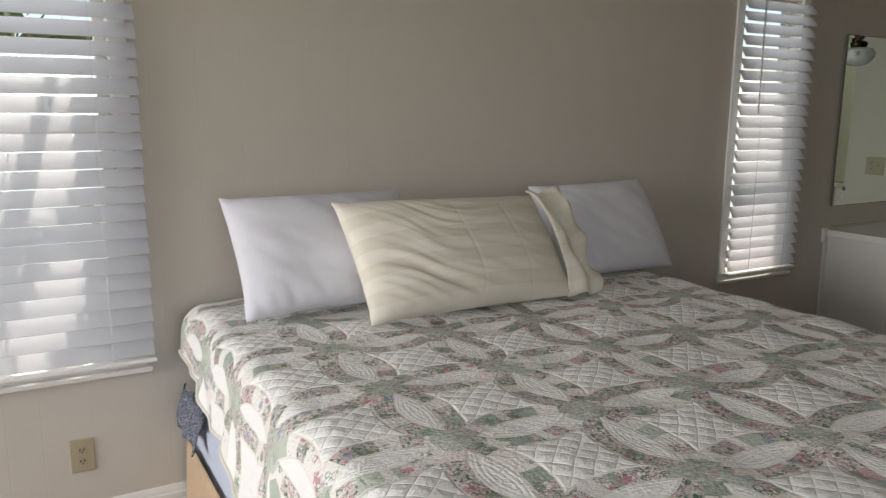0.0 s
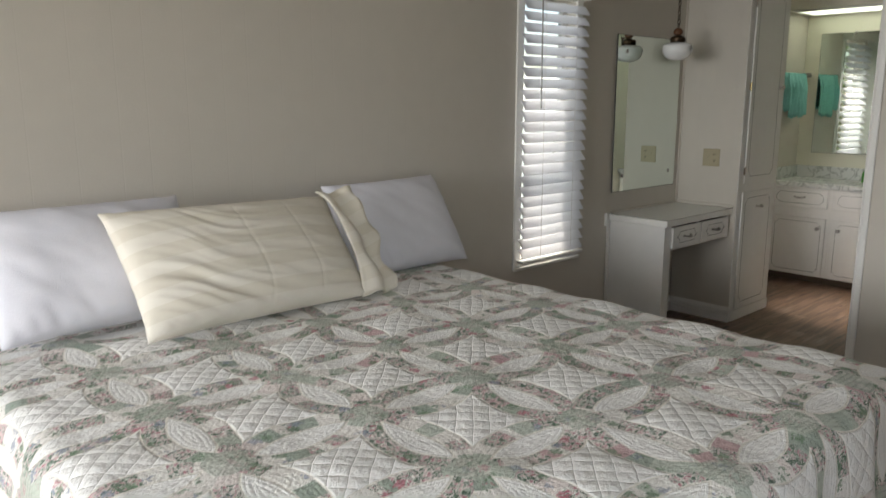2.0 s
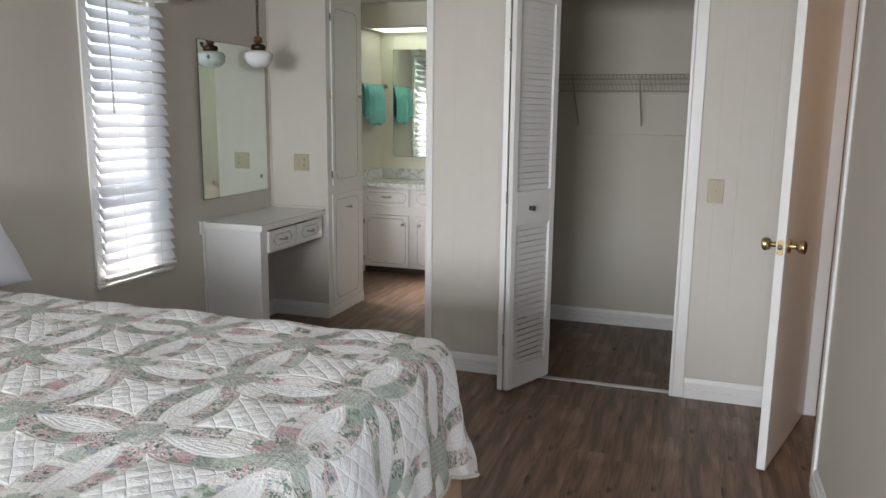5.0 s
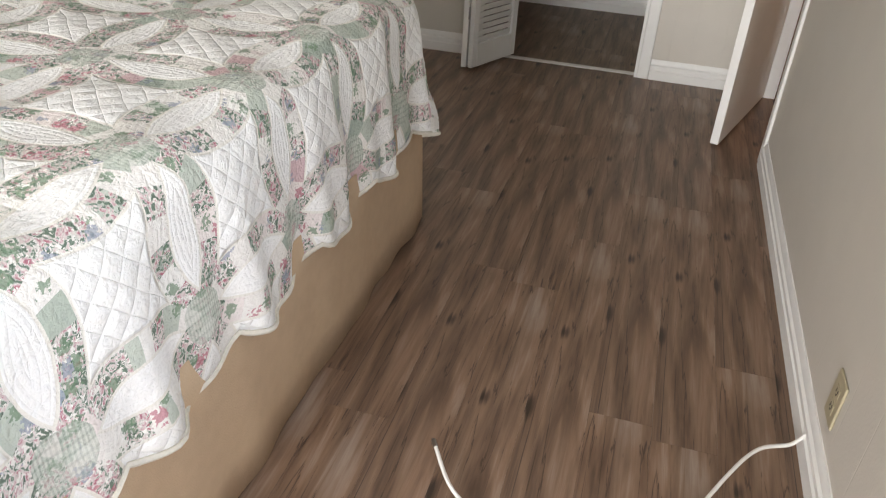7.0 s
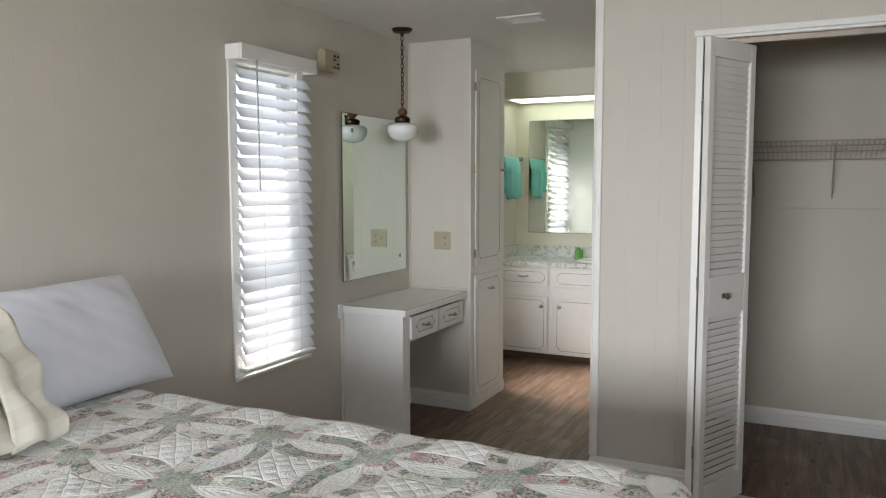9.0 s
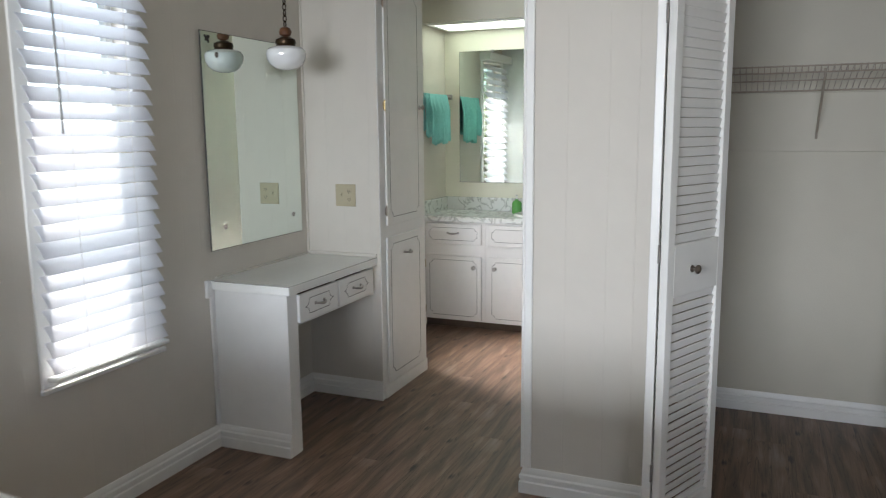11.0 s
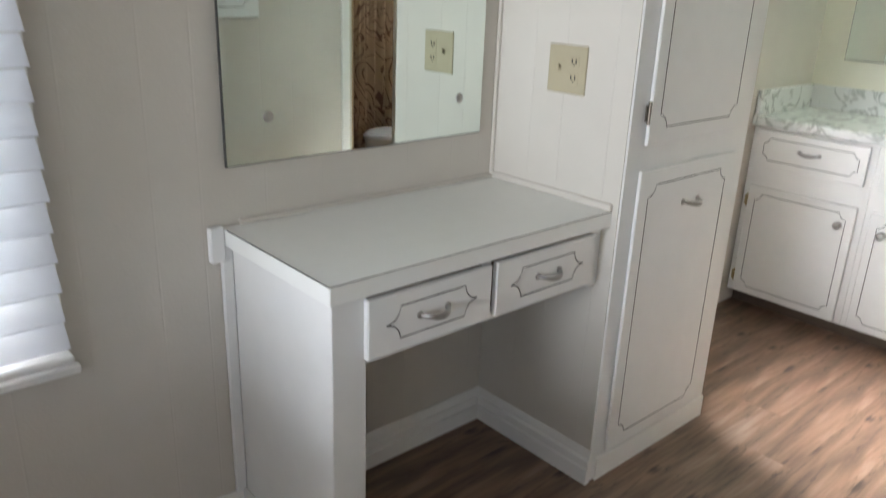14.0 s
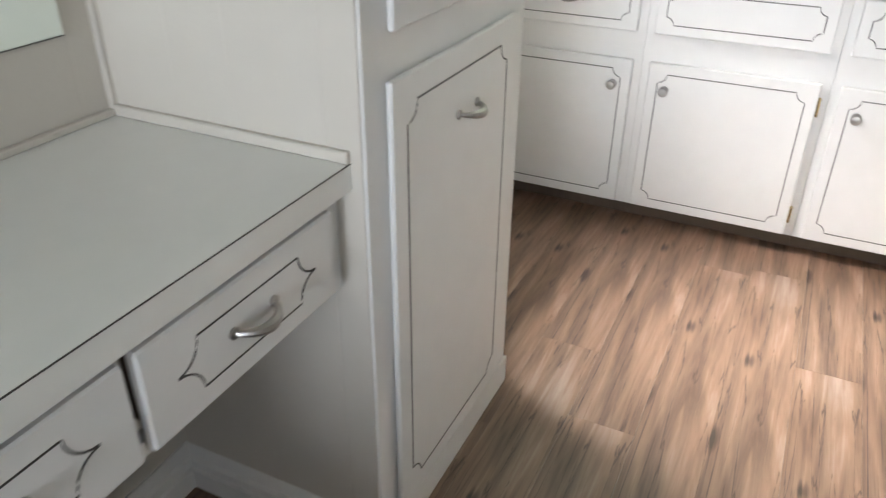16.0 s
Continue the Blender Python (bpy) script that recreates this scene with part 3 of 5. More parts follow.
def plate(name, at, u, w, label, kinds, width=0.075, height=0.118, base=None):
    """A wall plate; kinds: one of 'outlet' or 'switch' for each gang."""
    gangs = len(kinds)
    wd = width + 0.046 * (gangs - 1)
    t = thing(name, at(u, w, 0), label, "switch" if kinds[0] == "switch" and gangs == 1 else "outlet")
    bm = bmesh.new()
    slab(bm, at, u - wd / 2, u + wd / 2, w - height / 2, w + height / 2, 0.001, 0.007, 0.002)
    part("cover_plate", bm, M_beige, t)
    for i, k in enumerate(kinds):
        cu = u + (i - (gangs - 1) / 2) * 0.046
        if k == "outlet":
            for s in (-1, 1):
                bm = bmesh.new()
                slab(bm, at, cu - 0.016, cu + 0.016, w + s * 0.02 - 0.013, w + s * 0.02 + 0.013, 0.0071, 0.0085, 0.0006)
                sock = part("socket", bm, M_beige, t)
                bm = bmesh.new()
                for q in (-0.006, 0.006):
                    slab(bm, at, cu + q - 0.0017, cu + q + 0.0017, w + s * 0.02 - 0.004, w + s * 0.02 + 0.007, 0.0086, 0.0092)
                slab(bm, at, cu - 0.002, cu + 0.002, w + s * 0.02 - 0.010, w + s * 0.02 - 0.006, 0.0086, 0.0092)
                part("slots", bm, M_slot, sock, "dark socket slots")
        else:
            bm = bmesh.new()
            slab(bm, at, cu - 0.006, cu + 0.006, w - 0.012, w + 0.012, 0.0071, 0.0078)
            slab(bm, at, cu - 0.004, cu + 0.004, w - 0.002, w + 0.010, 0.0078, 0.016, 0.0015)
            part("toggle", bm, M_beige, t)
    return t


# ---- the large structure ----
NORTH, SOUTH, WEST, CEIL = 2.69, -0.725, -3.9, 2.40
EAST = 7.05
CLOSET_X = 4.31
WINDOWS = ((-0.40, 0.40), (3.375, 3.825), (5.68, 6.17))
WZ0, WZ1 = 0.62, 2.04

bm = bmesh.new()
edges = [WEST - 0.12] + [e for w in WINDOWS for e in w] + [EAST + 0.12]
for i in range(0, len(edges), 2):
    box(bm, edges[i], edges[i + 1], NORTH, NORTH + 0.12, 0, CEIL + 0.1)
for a, c in WINDOWS:
    box(bm, a, c, NORTH, NORTH + 0.12, 0, WZ0)
    box(bm, a, c, NORTH, NORTH + 0.12, WZ1, CEIL + 0.1)
setting("wall_north", bm, M_wall_x, "off-white painted panelling with narrow vertical grooves")

# the opening from x -0.90 to 1.10 is added for the unseen fill lamp
bm = boxes((WEST - 0.12, -0.90, SOUTH - 0.10, SOUTH, 0, CEIL + 0.1), (-0.90, 1.10, SOUTH - 0.10, SOUTH, 0, 0.78), (-0.90, 1.10, SOUTH - 0.10, SOUTH, 2.12, CEIL + 0.1), (1.10, 3.462, SOUTH - 0.10, SOUTH, 0, CEIL + 0.1), (4.268, EAST + 0.12, SOUTH - 0.10, SOUTH, 0, CEIL + 0.1), (3.462, 4.268, SOUTH - 0.10, SOUTH, 2.06, CEIL + 0.1))
setting("wall_south", bm, M_wall_x, "off-white painted panelling with narrow vertical grooves")
# this wall's opening is likewise added, for the fill lamp at the end
setting("wall_west", boxes((WEST - 0.12, WEST, SOUTH, -0.17, 0, CEIL + 0.1), (WEST - 0.12, WEST, 2.57, NORTH, 0, CEIL + 0.1), (WEST - 0.12, WEST, -0.17, 2.57, 0, 0.58), (WEST - 0.12, WEST, -0.17, 2.57, 2.27, CEIL + 0.1)), M_wall_y, "off-white painted end wall")
setting("wall_east", boxes((EAST, EAST + 0.12, SOUTH, NORTH, 0, CEIL + 0.1)), M_bath_wall, "cream painted bathroom wall")
# closet front wall, its header, and the wall between closet and bathroom passage
bm = boxes((CLOSET_X, CLOSET_X + 0.09, 0.755, 1.235, 0, CEIL + 0.1), (CLOSET_X, CLOSET_X + 0.09, SOUTH, -0.15, 0, CEIL + 0.1), (CLOSET_X, CLOSET_X + 0.09, -0.15, 0.755, 2.14, CEIL + 0.1))
setting("wall_closet", bm, M_wall_y, "off-white painted panelling beside the closet opening")
bm = boxes((CLOSET_X + 0.09, 5.60, 1.15, 1.235, 0, CEIL + 0.1), (5.93, EAST, 1.15, 1.235, 0, CEIL + 0.1), (5.60, 5.93, 1.15, 1.235, 2.05, CEIL + 0.1))
setting("wall_passage", bm, M_wall_x, "off-white painted passage wall")
setting("wall_closet_back", boxes((5.60, 5.68, SOUTH, 1.15, 0, CEIL + 0.1)), M_wall, "off-white closet back wall")
setting("ceiling", boxes((WEST - 0.12, 6.00, SOUTH - 0.1, NORTH + 0.12, CEIL, CEIL + 0.08), (6.95, EAST + 0.12, SOUTH - 0.1, NORTH + 0.12, CEIL, CEIL + 0.08), (6.00, 6.95, SOUTH - 0.1, 0.25, CEIL, CEIL + 0.08), (6.00, 6.95, 1.00, NORTH + 0.12, CEIL, CEIL + 0.08)), M_ceiling, "white textured ceiling")
setting("soffit", boxes((6.60, EAST, 1.235, NORTH, 2.20, CEIL)), M_bath_wall, "cream boxed soffit above the washbasin")
# opal sheet over an unseen ceiling opening, added to light the toilet room
setting("unseen_skylight", boxes((5.98, 6.97, 0.23, 1.02, CEIL + 0.081, CEIL + 0.087)), vinyl_slat("opal toilet room fill sheet", 0.9), "unseen opal sheet added to light the toilet room")
# hall beyond the open door
M_hall = material("brown hall panelling", (0.34, 0.21, 0.115), 0.5, vary=0.15, scale=4, stretch=(6, 6, 0.6), bump=0.1)
bm = boxes((2.9, 3.0, -2.3, SOUTH - 0.10, 0, CEIL + 0.08), (4.40, 4.5, -2.3, SOUTH - 0.10, 0, CEIL + 0.08), (3.0, 4.40, -2.4, -2.3, 0, CEIL + 0.08))
setting("wall_hall", bm, M_hall, "brown panelled hall walls")
setting("wall_shower", boxes((5.681, 5.689, SOUTH + 0.001, 1.149, 0, CEIL - 0.001), (5.69, EAST - 0.001, SOUTH + 0.001, SOUTH + 0.009, 0, CEIL - 0.001)), M_hall, "brown panelled toilet room walls")
setting("ceiling_hall", boxes((3.0, 4.40, -2.3, SOUTH - 0.10, CEIL, CEIL + 0.08)), M_ceiling, "white hall ceiling")

# eave and ground outside
setting("eave", boxes((WEST - 0.5, EAST + 0.5, NORTH + 0.121, NORTH + 0.30, CEIL + 0.02, CEIL + 0.10)), M_siding, "pale eave over the windows")
bm = bmesh.new()
bmesh.ops.create_grid(bm, x_segments=8, y_segments=8, size=120, matrix=pose(0, 0, -0.55))
setting("ground", bm, M_ground, "dry green lawn outside")


def baseboard(pts, side, name="baseboard", h=0.105):
    """A moulded skirting along a line of plan points; side: +1 when the room lies to the left of the way."""
    prof = [(0, 0), (0.018, 0), (0.018, 0.046), (0.0125, 0.050), (0.0125, 0.058), (0.0165, 0.061), (0.0165, 0.074), (0.010, 0.080), (0.010, 0.090), (0.004, h), (0, h)]
    bm = bmesh.new()
    P = [Vector((*p, 0)) for p in pts]
    rings = []
    for i, p in enumerate(P):
        d1 = (P[i] - P[i - 1]).normalized() if i else (P[1] - P[0]).normalized()
        d2 = (P[i + 1] - P[i]).normalized() if i + 1 < len(P) else d1
        n1, n2 = Vector((-d1.y, d1.x, 0)) * side, Vector((-d2.y, d2.x, 0)) * side
        n = (n1 + n2) / max(0.2, 1 + n1.dot(n2))
        rings.append([bm.verts.new(p + n * a + Vector((0, 0, z + 0.001))) for a, z in prof])
    for a, c in zip(rings, rings[1:]):
        for k in range(len(prof)):
            bm.faces.new((a[k], a[(k + 1) % len(prof)], c[(k + 1) % len(prof)], c[k]))
    bm.faces.new(rings[0]), bm.faces.new(rings[-1][::-1])
    return setting(name, bm, M_trim, "white moulded baseboard")


# ---- windows with blinds ----
def window(number, a, c, blind_from, blind_to, tilt, tilt_top, with_wand=True):
    w = thing(f"window_{number}", ((a + c) / 2, NORTH + 0.06, WZ0), "white framed sash window in the outer wall", "window", kind="structure")
    o = 0.055
    bm = bmesh.new()
    for s in ((a - o, a, WZ0 - 0.06, WZ1 + 0.055), (c, c + o, WZ0 - 0.06, WZ1 + 0.055), (a, c, WZ1, WZ1 + 0.055), (a, c, WZ0 - 0.06, WZ0)):
        box(bm, s[0], s[1], NORTH - 0.014, NORTH - 0.001, s[2], s[3], 0.003)
    part("casing", bm, M_trim, w)
    bm = bmesh.new()
    f = 0.035
    mid = (WZ0 + WZ1) / 2 + 0.03
    for s in ((a, a + f, WZ0, WZ1), (c - f, c, WZ0, WZ1), (a + f, c - f, WZ0, WZ0 + f), (a + f, c - f, WZ1 - f, WZ1), (a + f, c - f, mid - 0.02, mid + 0.02)):
        box(bm, s[0], s[1], NORTH + 0.06, NORTH + 0.10, s[2], s[3], 0.003)
    part("window_frame", bm, M_trim, w)
    for z0, z1 in ((WZ0 + f, mid - 0.02), (mid + 0.02, WZ1 - f)):
        g = part("pane", boxes((a + f, c - f, NORTH + 0.078, NORTH + 0.082, z0, z1)), M_glass, w)
        g.visible_shadow = False
    part("window_sill", boxes((a - 0.07, c + 0.07, NORTH - 0.035, NORTH - 0.015, WZ0 - 0.065, WZ0 - 0.045), bevel=0.004), M_trim, w)

    b = thing("window_blind", ((blind_from + blind_to) / 2, NORTH - 0.05, WZ0), "white faux-wood slatted blind, slats tilted nearly shut and sunlit", "blind", "slatted blinds on the outer wall")
    ym = NORTH - 0.052
    part("valance", boxes((blind_from - 0.012, blind_to + 0.012, ym - 0.048, ym - 0.036, 2.045, 2.115), (blind_from - 0.012, blind_from, ym - 0.036, NORTH - 0.001, 2.045, 2.115), (blind_to, blind_to + 0.012, ym - 0.036, NORTH - 0.001, 2.045, 2.115), bevel=0.003), M_trim, b)
    part("head_rail", boxes((blind_from, blind_to, ym - 0.025, ym + 0.03, 2.06, 2.10)), M_trim, b)
    zb, zt, pitch = WZ0 - 0.015, 2.035, 0.058
    count = int((zt - zb) / pitch)
    half, hw = (blind_to - blind_from) / 2 - 0.004, 0.0315
    bm = bmesh.new()
    prof = [(-hw, -0.0013), (-hw * 0.5, 0.0006), (0, 0.0013), (hw * 0.5, 0.0006), (hw, -0.0013), (hw, -0.0038), (hw * 0.5, -0.0019), (0, -0.0012), (-hw * 0.5, -0.0019), (-hw, -0.0038)]
    ends = [[bm.verts.new((x, y, z)) for y, z in prof] for x in (-half, half)]
    for k in range(len(prof)):
        bm.faces.new((ends[0][k], ends[0][(k + 1) % 10], ends[1][(k + 1) % 10], ends[1][k]))
    bm.faces.new(ends[0]), bm.faces.new(ends[1][::-1])
    me = finish("slat", bm, M_slat if number < 3 else M_slat_bath)
    rnd = random.Random(number)
    for k in range(count):
        z = zb + 0.05 + k * pitch
        s = max(0.0, (z - 1.35) / 0.7)
        ob = new("slat", me)
        ob.parent = b
        ob.matrix_parent_inverse = b.matrix_basis.inverted()
        ob.matrix_basis = pose((blind_from + blind_to) / 2 + rnd.uniform(-0.0015, 0.0015), ym, z, tilt + (tilt_top - tilt) * s + rnd.uniform(-1.2, 1.2), rnd.uniform(-0.12, 0.12), 0)
    part("bottom_rail", boxes((blind_from, blind_to, ym - 0.024, ym + 0.024, zb - 0.004, zb + 0.012), bevel=0.004), M_trim, b)
    for x in (blind_from + 0.14, blind_to - 0.14):
        for y in (-0.033, 0.033):
            part("ladder_cord", tube(bmesh.new(), [(x, ym + y, zb), (x, ym + y, 2.06)], 0.0009, 5), M_cable, b)
    if with_wand:
        part("tilt_wand", tube(bmesh.new(), [(blind_from + 0.085, ym - 0.052, 2.05), (blind_from + 0.087, ym - 0.055, 1.45)], 0.0045, 8), M_wand, b, "translucent grey tilt wand")
    return b


M_wand = material("grey plastic wand", (0.30, 0.30, 0.29), 0.25, vary=0.05)
window(1, *WINDOWS[0], -0.46, 0.48, 52, 50)
window(2, *WINDOWS[1], 3.325, 3.875, 54, 52)
window(3, *WINDOWS[2], 5.635, 6.235, 47, 47, False)

# ---- the bed ----
BX0, BX1, BY0, BY1, BTOP = 0.58, 2.495, 0.475, 2.66, 0.755
bed = thing("bed", ((BX0 + BX1) / 2, (BY0 + BY1) / 2, 0), "wide bed with a pale blue mattress and a tan bed skirt", "bed")
part("mattress", boxes((BX0 + 0.02, BX1 - 0.02, BY0 + 0.02, BY1, 0.42, BTOP - 0.015), bevel=0.05), M_sheet, bed, "pale blue mattress")
part("box_spring", boxes((BX0 + 0.01, BX1 - 0.01, BY0 + 0.01, BY1, 0.10, 0.418), bevel=0.02), M_sheet, bed)
for x in (BX0 + 0.15, BX1 - 0.15):
    for y in (BY0 + 0.2, BY1 - 0.2):
        part("bed_leg", lathe(bmesh.new(), [(0.03, 0), (0.025, 0.1)], pose(x, y, 0), 12), M_steel, bed)


def skirt():
    """A gathered cloth wall round three sides, in soft pleats."""
    bm = bmesh.new()
    r = random.Random(5)
    pts = []
    for (x0, y0), (x1, y1) in (((BX0, BY1), (BX0, BY0)), ((BX0, BY0), (BX1, BY0)), ((BX1, BY0), (BX1, BY1))):
        d = Vector((x1 - x0, y1 - y0, 0))
        n = int(d.length / 0.02)
        for k in range(n):
            pts.append((Vector((x0, y0, 0)) + d * k / n, Vector((d.y, -d.x, 0)).normalized()))
    rows = []
    for j in range(5):
        s = j / 4
        z = 0.43 - s * 0.425
        row = []
        for k, (p, nn) in enumerate(pts):
            w = 0.005 * math.sin(k * 0.23) + 0.003 * math.sin(k * 0.61 + 1)
            lift = 0.0 if p.x > BX0 + 0.001 else -0.14 * (1 - s)
            row.append(bm.verts.new(Vector((0, 0, lift)) + p + nn * -1 * (-0.012 - s * (0.014 + w)) + Vector((0, 0, z + (0.004 * math.sin(k * 0.5) if j == 4 else 0)))))
        rows.append(row)
    for a, c in zip(rows, rows[1:]):
        for k in range(len(pts) - 1):
            bm.faces.new((a[k], a[k + 1], c[k + 1], c[k]))
    ob = part("bed_skirt", bm, M_skirt, bed, "tan gathered cloth bed skirt")
    so = ob.modifiers.new("cloth", "SOLIDIFY")
    so.thickness = 0.003


skirt()


def quilt():
    """One cloth laid over the bed: flat on top, rounded over the edges, hanging on three sides in folds with a scalloped hem."""
    W, V, R, n = BX1 - BX0, BY1 - BY0 - 0.02, 0.075, 22
    root = thing("quilt", ((BX0 + BX1) / 2, (BY0 + BY1) / 2, BTOP), "white ring quilt with green and pink floral patches, scalloped hem", "quilt")

    def scallop(s):
        return 0.05 * abs(math.sin(math.pi * (s / STEP + 0.25))) ** 0.7

    tops_u, tops_v = np.linspace(0, W, 106), np.linspace(0, V, 118)
    cols = [(-1, k / n) for k in range(n, 0, -1)] + [(0, u) for u in tops_u] + [(1, k / n) for k in range(1, n + 1)]
    rows = [(-1, k / n) for k in range(n, 0, -1)] + [(0, v) for v in tops_v]

    def cloth_uv(c, r):
        su, sv = (c[1] if c[0] else 0.0), (r[1] if r[0] else 0.0)
        if su and sv:
            su, sv = su * math.sqrt(1 - sv * sv / 2), sv * math.sqrt(1 - su * su / 2)
        v_in = r[1] if r[0] == 0 else 0.0
        u_in = c[1] if c[0] == 0 else (0.0 if c[0] < 0 else W)
        hang_u = 0.38 + scallop(v_in + BY0 - 0.73)
        if c[0] < 0:
            hang_u = min(hang_u, 0.10 + 0.24 * min(1, max(0, (2.15 - v_in) / 1.1)) + scallop(v_in + BY0 - 0.73) * 0.8)
        hang_v = 0.36 + scallop(u_in + BX0 - 1.03)
        return u_in + c[0] * su * hang_u, v_in - sv * hang_v

    def bend(s):
        a = min(s / R, math.pi / 2)
        return R * math.sin(a), R * (1 - math.cos(a)) + max(0.0, s - R * math.pi / 2)

    def place(u, v):
        eu = max(0.0, (R - u) if u < R else (u - (W - R) if u > W - R else 0))
        ev = max(0.0, R - v)
        e = math.hypot(eu, ev) if eu > 0 and ev > 0 else max(eu, ev)
        out, down = bend(e)
        dx = (-1 if u < R else 1) * (eu / e) if e > 0 else 0
        dy = -(ev / e) if e > 0 else 0
        cx, cy = min(max(u, R), W - R) + BX0, max(v, R) + BY0
        fold = 0.0
        if down > 0.06:
            k = min(1, (down - 0.06) / 0.3)
            s = u if ev > eu else v
            fold = k * (0.016 * math.sin(s * 18) + 0.010 * math.sin(s * 41 + 1.3)) + k * 0.03
            if eu > 0.1 and ev > 0.1:
                fold += k * 0.045 * math.sin(math.atan2(ev, eu) * 9)
        fu, fv = abs((u + BX0 - 1.03 + STEP / 2) % STEP - STEP / 2), abs((v + BY0 - 0.73 + STEP / 2) % STEP - STEP / 2)
        lift = 0.007 * noise.noise(Vector((u * 3.5, v * 3.5, 0.3))) + 0.004 * noise.noise(Vector((u * 13, v * 13, 2))) + 0.004 * math.cos(fu / STEP * math.pi * 2) * math.cos(fv / STEP * math.pi * 2)
        f = min(1, down / 0.05)
        up = 1 if e <= 0 else max(0, 1 - down / R)
        return Vector((cx + dx * (out + fold + f * lift), cy + dy * (out + fold + f * lift), max(BTOP + 0.028 - down, 0.02) + up * lift))

    bm = bmesh.new()
    uvl = bm.loops.layers.uv.new("UVMap")
    uvs = [[cloth_uv(c, r) for r in rows] for c in cols]
    vs = [[bm.verts.new(place(*p)) for p in line] for line in uvs]
    for i in range(len(cols) - 1):
        for j in range(len(rows) - 1):
            quad = ((i, j), (i + 1, j), (i + 1, j + 1), (i, j + 1))
            f = bm.faces.new([vs[a][c] for a, c in quad])
            for lp, (a, c) in zip(f.loops, quad):
                lp[uvl].uv = (uvs[a][c][0] + BX0 - 1.03, uvs[a][c][1] + BY0 - 0.73)
    hem = [vs[0][j].co.copy() for j in range(len(rows) - 1, -1, -1)] + [vs[i][0].co.copy() for i in range(1, len(cols))] + [vs[-1][j].co.copy() for j in range(1, len(rows))]
    cover = part("cover", bm, M_quilt, root)
    so = cover.modifiers.new("cloth", "SOLIDIFY")
    so.thickness, so.offset = 0.012, -1
    part("binding", tube(bmesh.new(), hem, 0.0065, 6), M_binding, root, "cream bound edge")


M_binding = material("cream cotton binding", (0.68, 0.65, 0.57), 0.9, vary=0.12, scale=30, bump=0.3, bump_scale=200)

quilt()
# dark printed cloth showing under the quilt at the head
cloth = bmesh.new()
rows = []
for j in range(8):
    rows.append([cloth.verts.new((BX0 - 0.012 - 0.012 * math.sin(k * 1.3 + j * 0.4) - 0.004 * j, BY1 - 0.02 - k * 0.03 - 0.01 * math.sin(j), 0.50 - j * 0.022 - 0.012 * math.sin(k))) for k in range(9)])
for a, c in zip(rows, rows[1:]):
    for k in range(8):
        cloth.faces.new((a[k], a[k + 1], c[k + 1], c[k]))
ob = part("blanket_corner", cloth, M_paisley)
ob.modifiers.new("cloth", "SOLIDIFY").thickness = 0.006
tagged(ob, "navy paisley blanket corner hanging at the bed's head", "blanket")


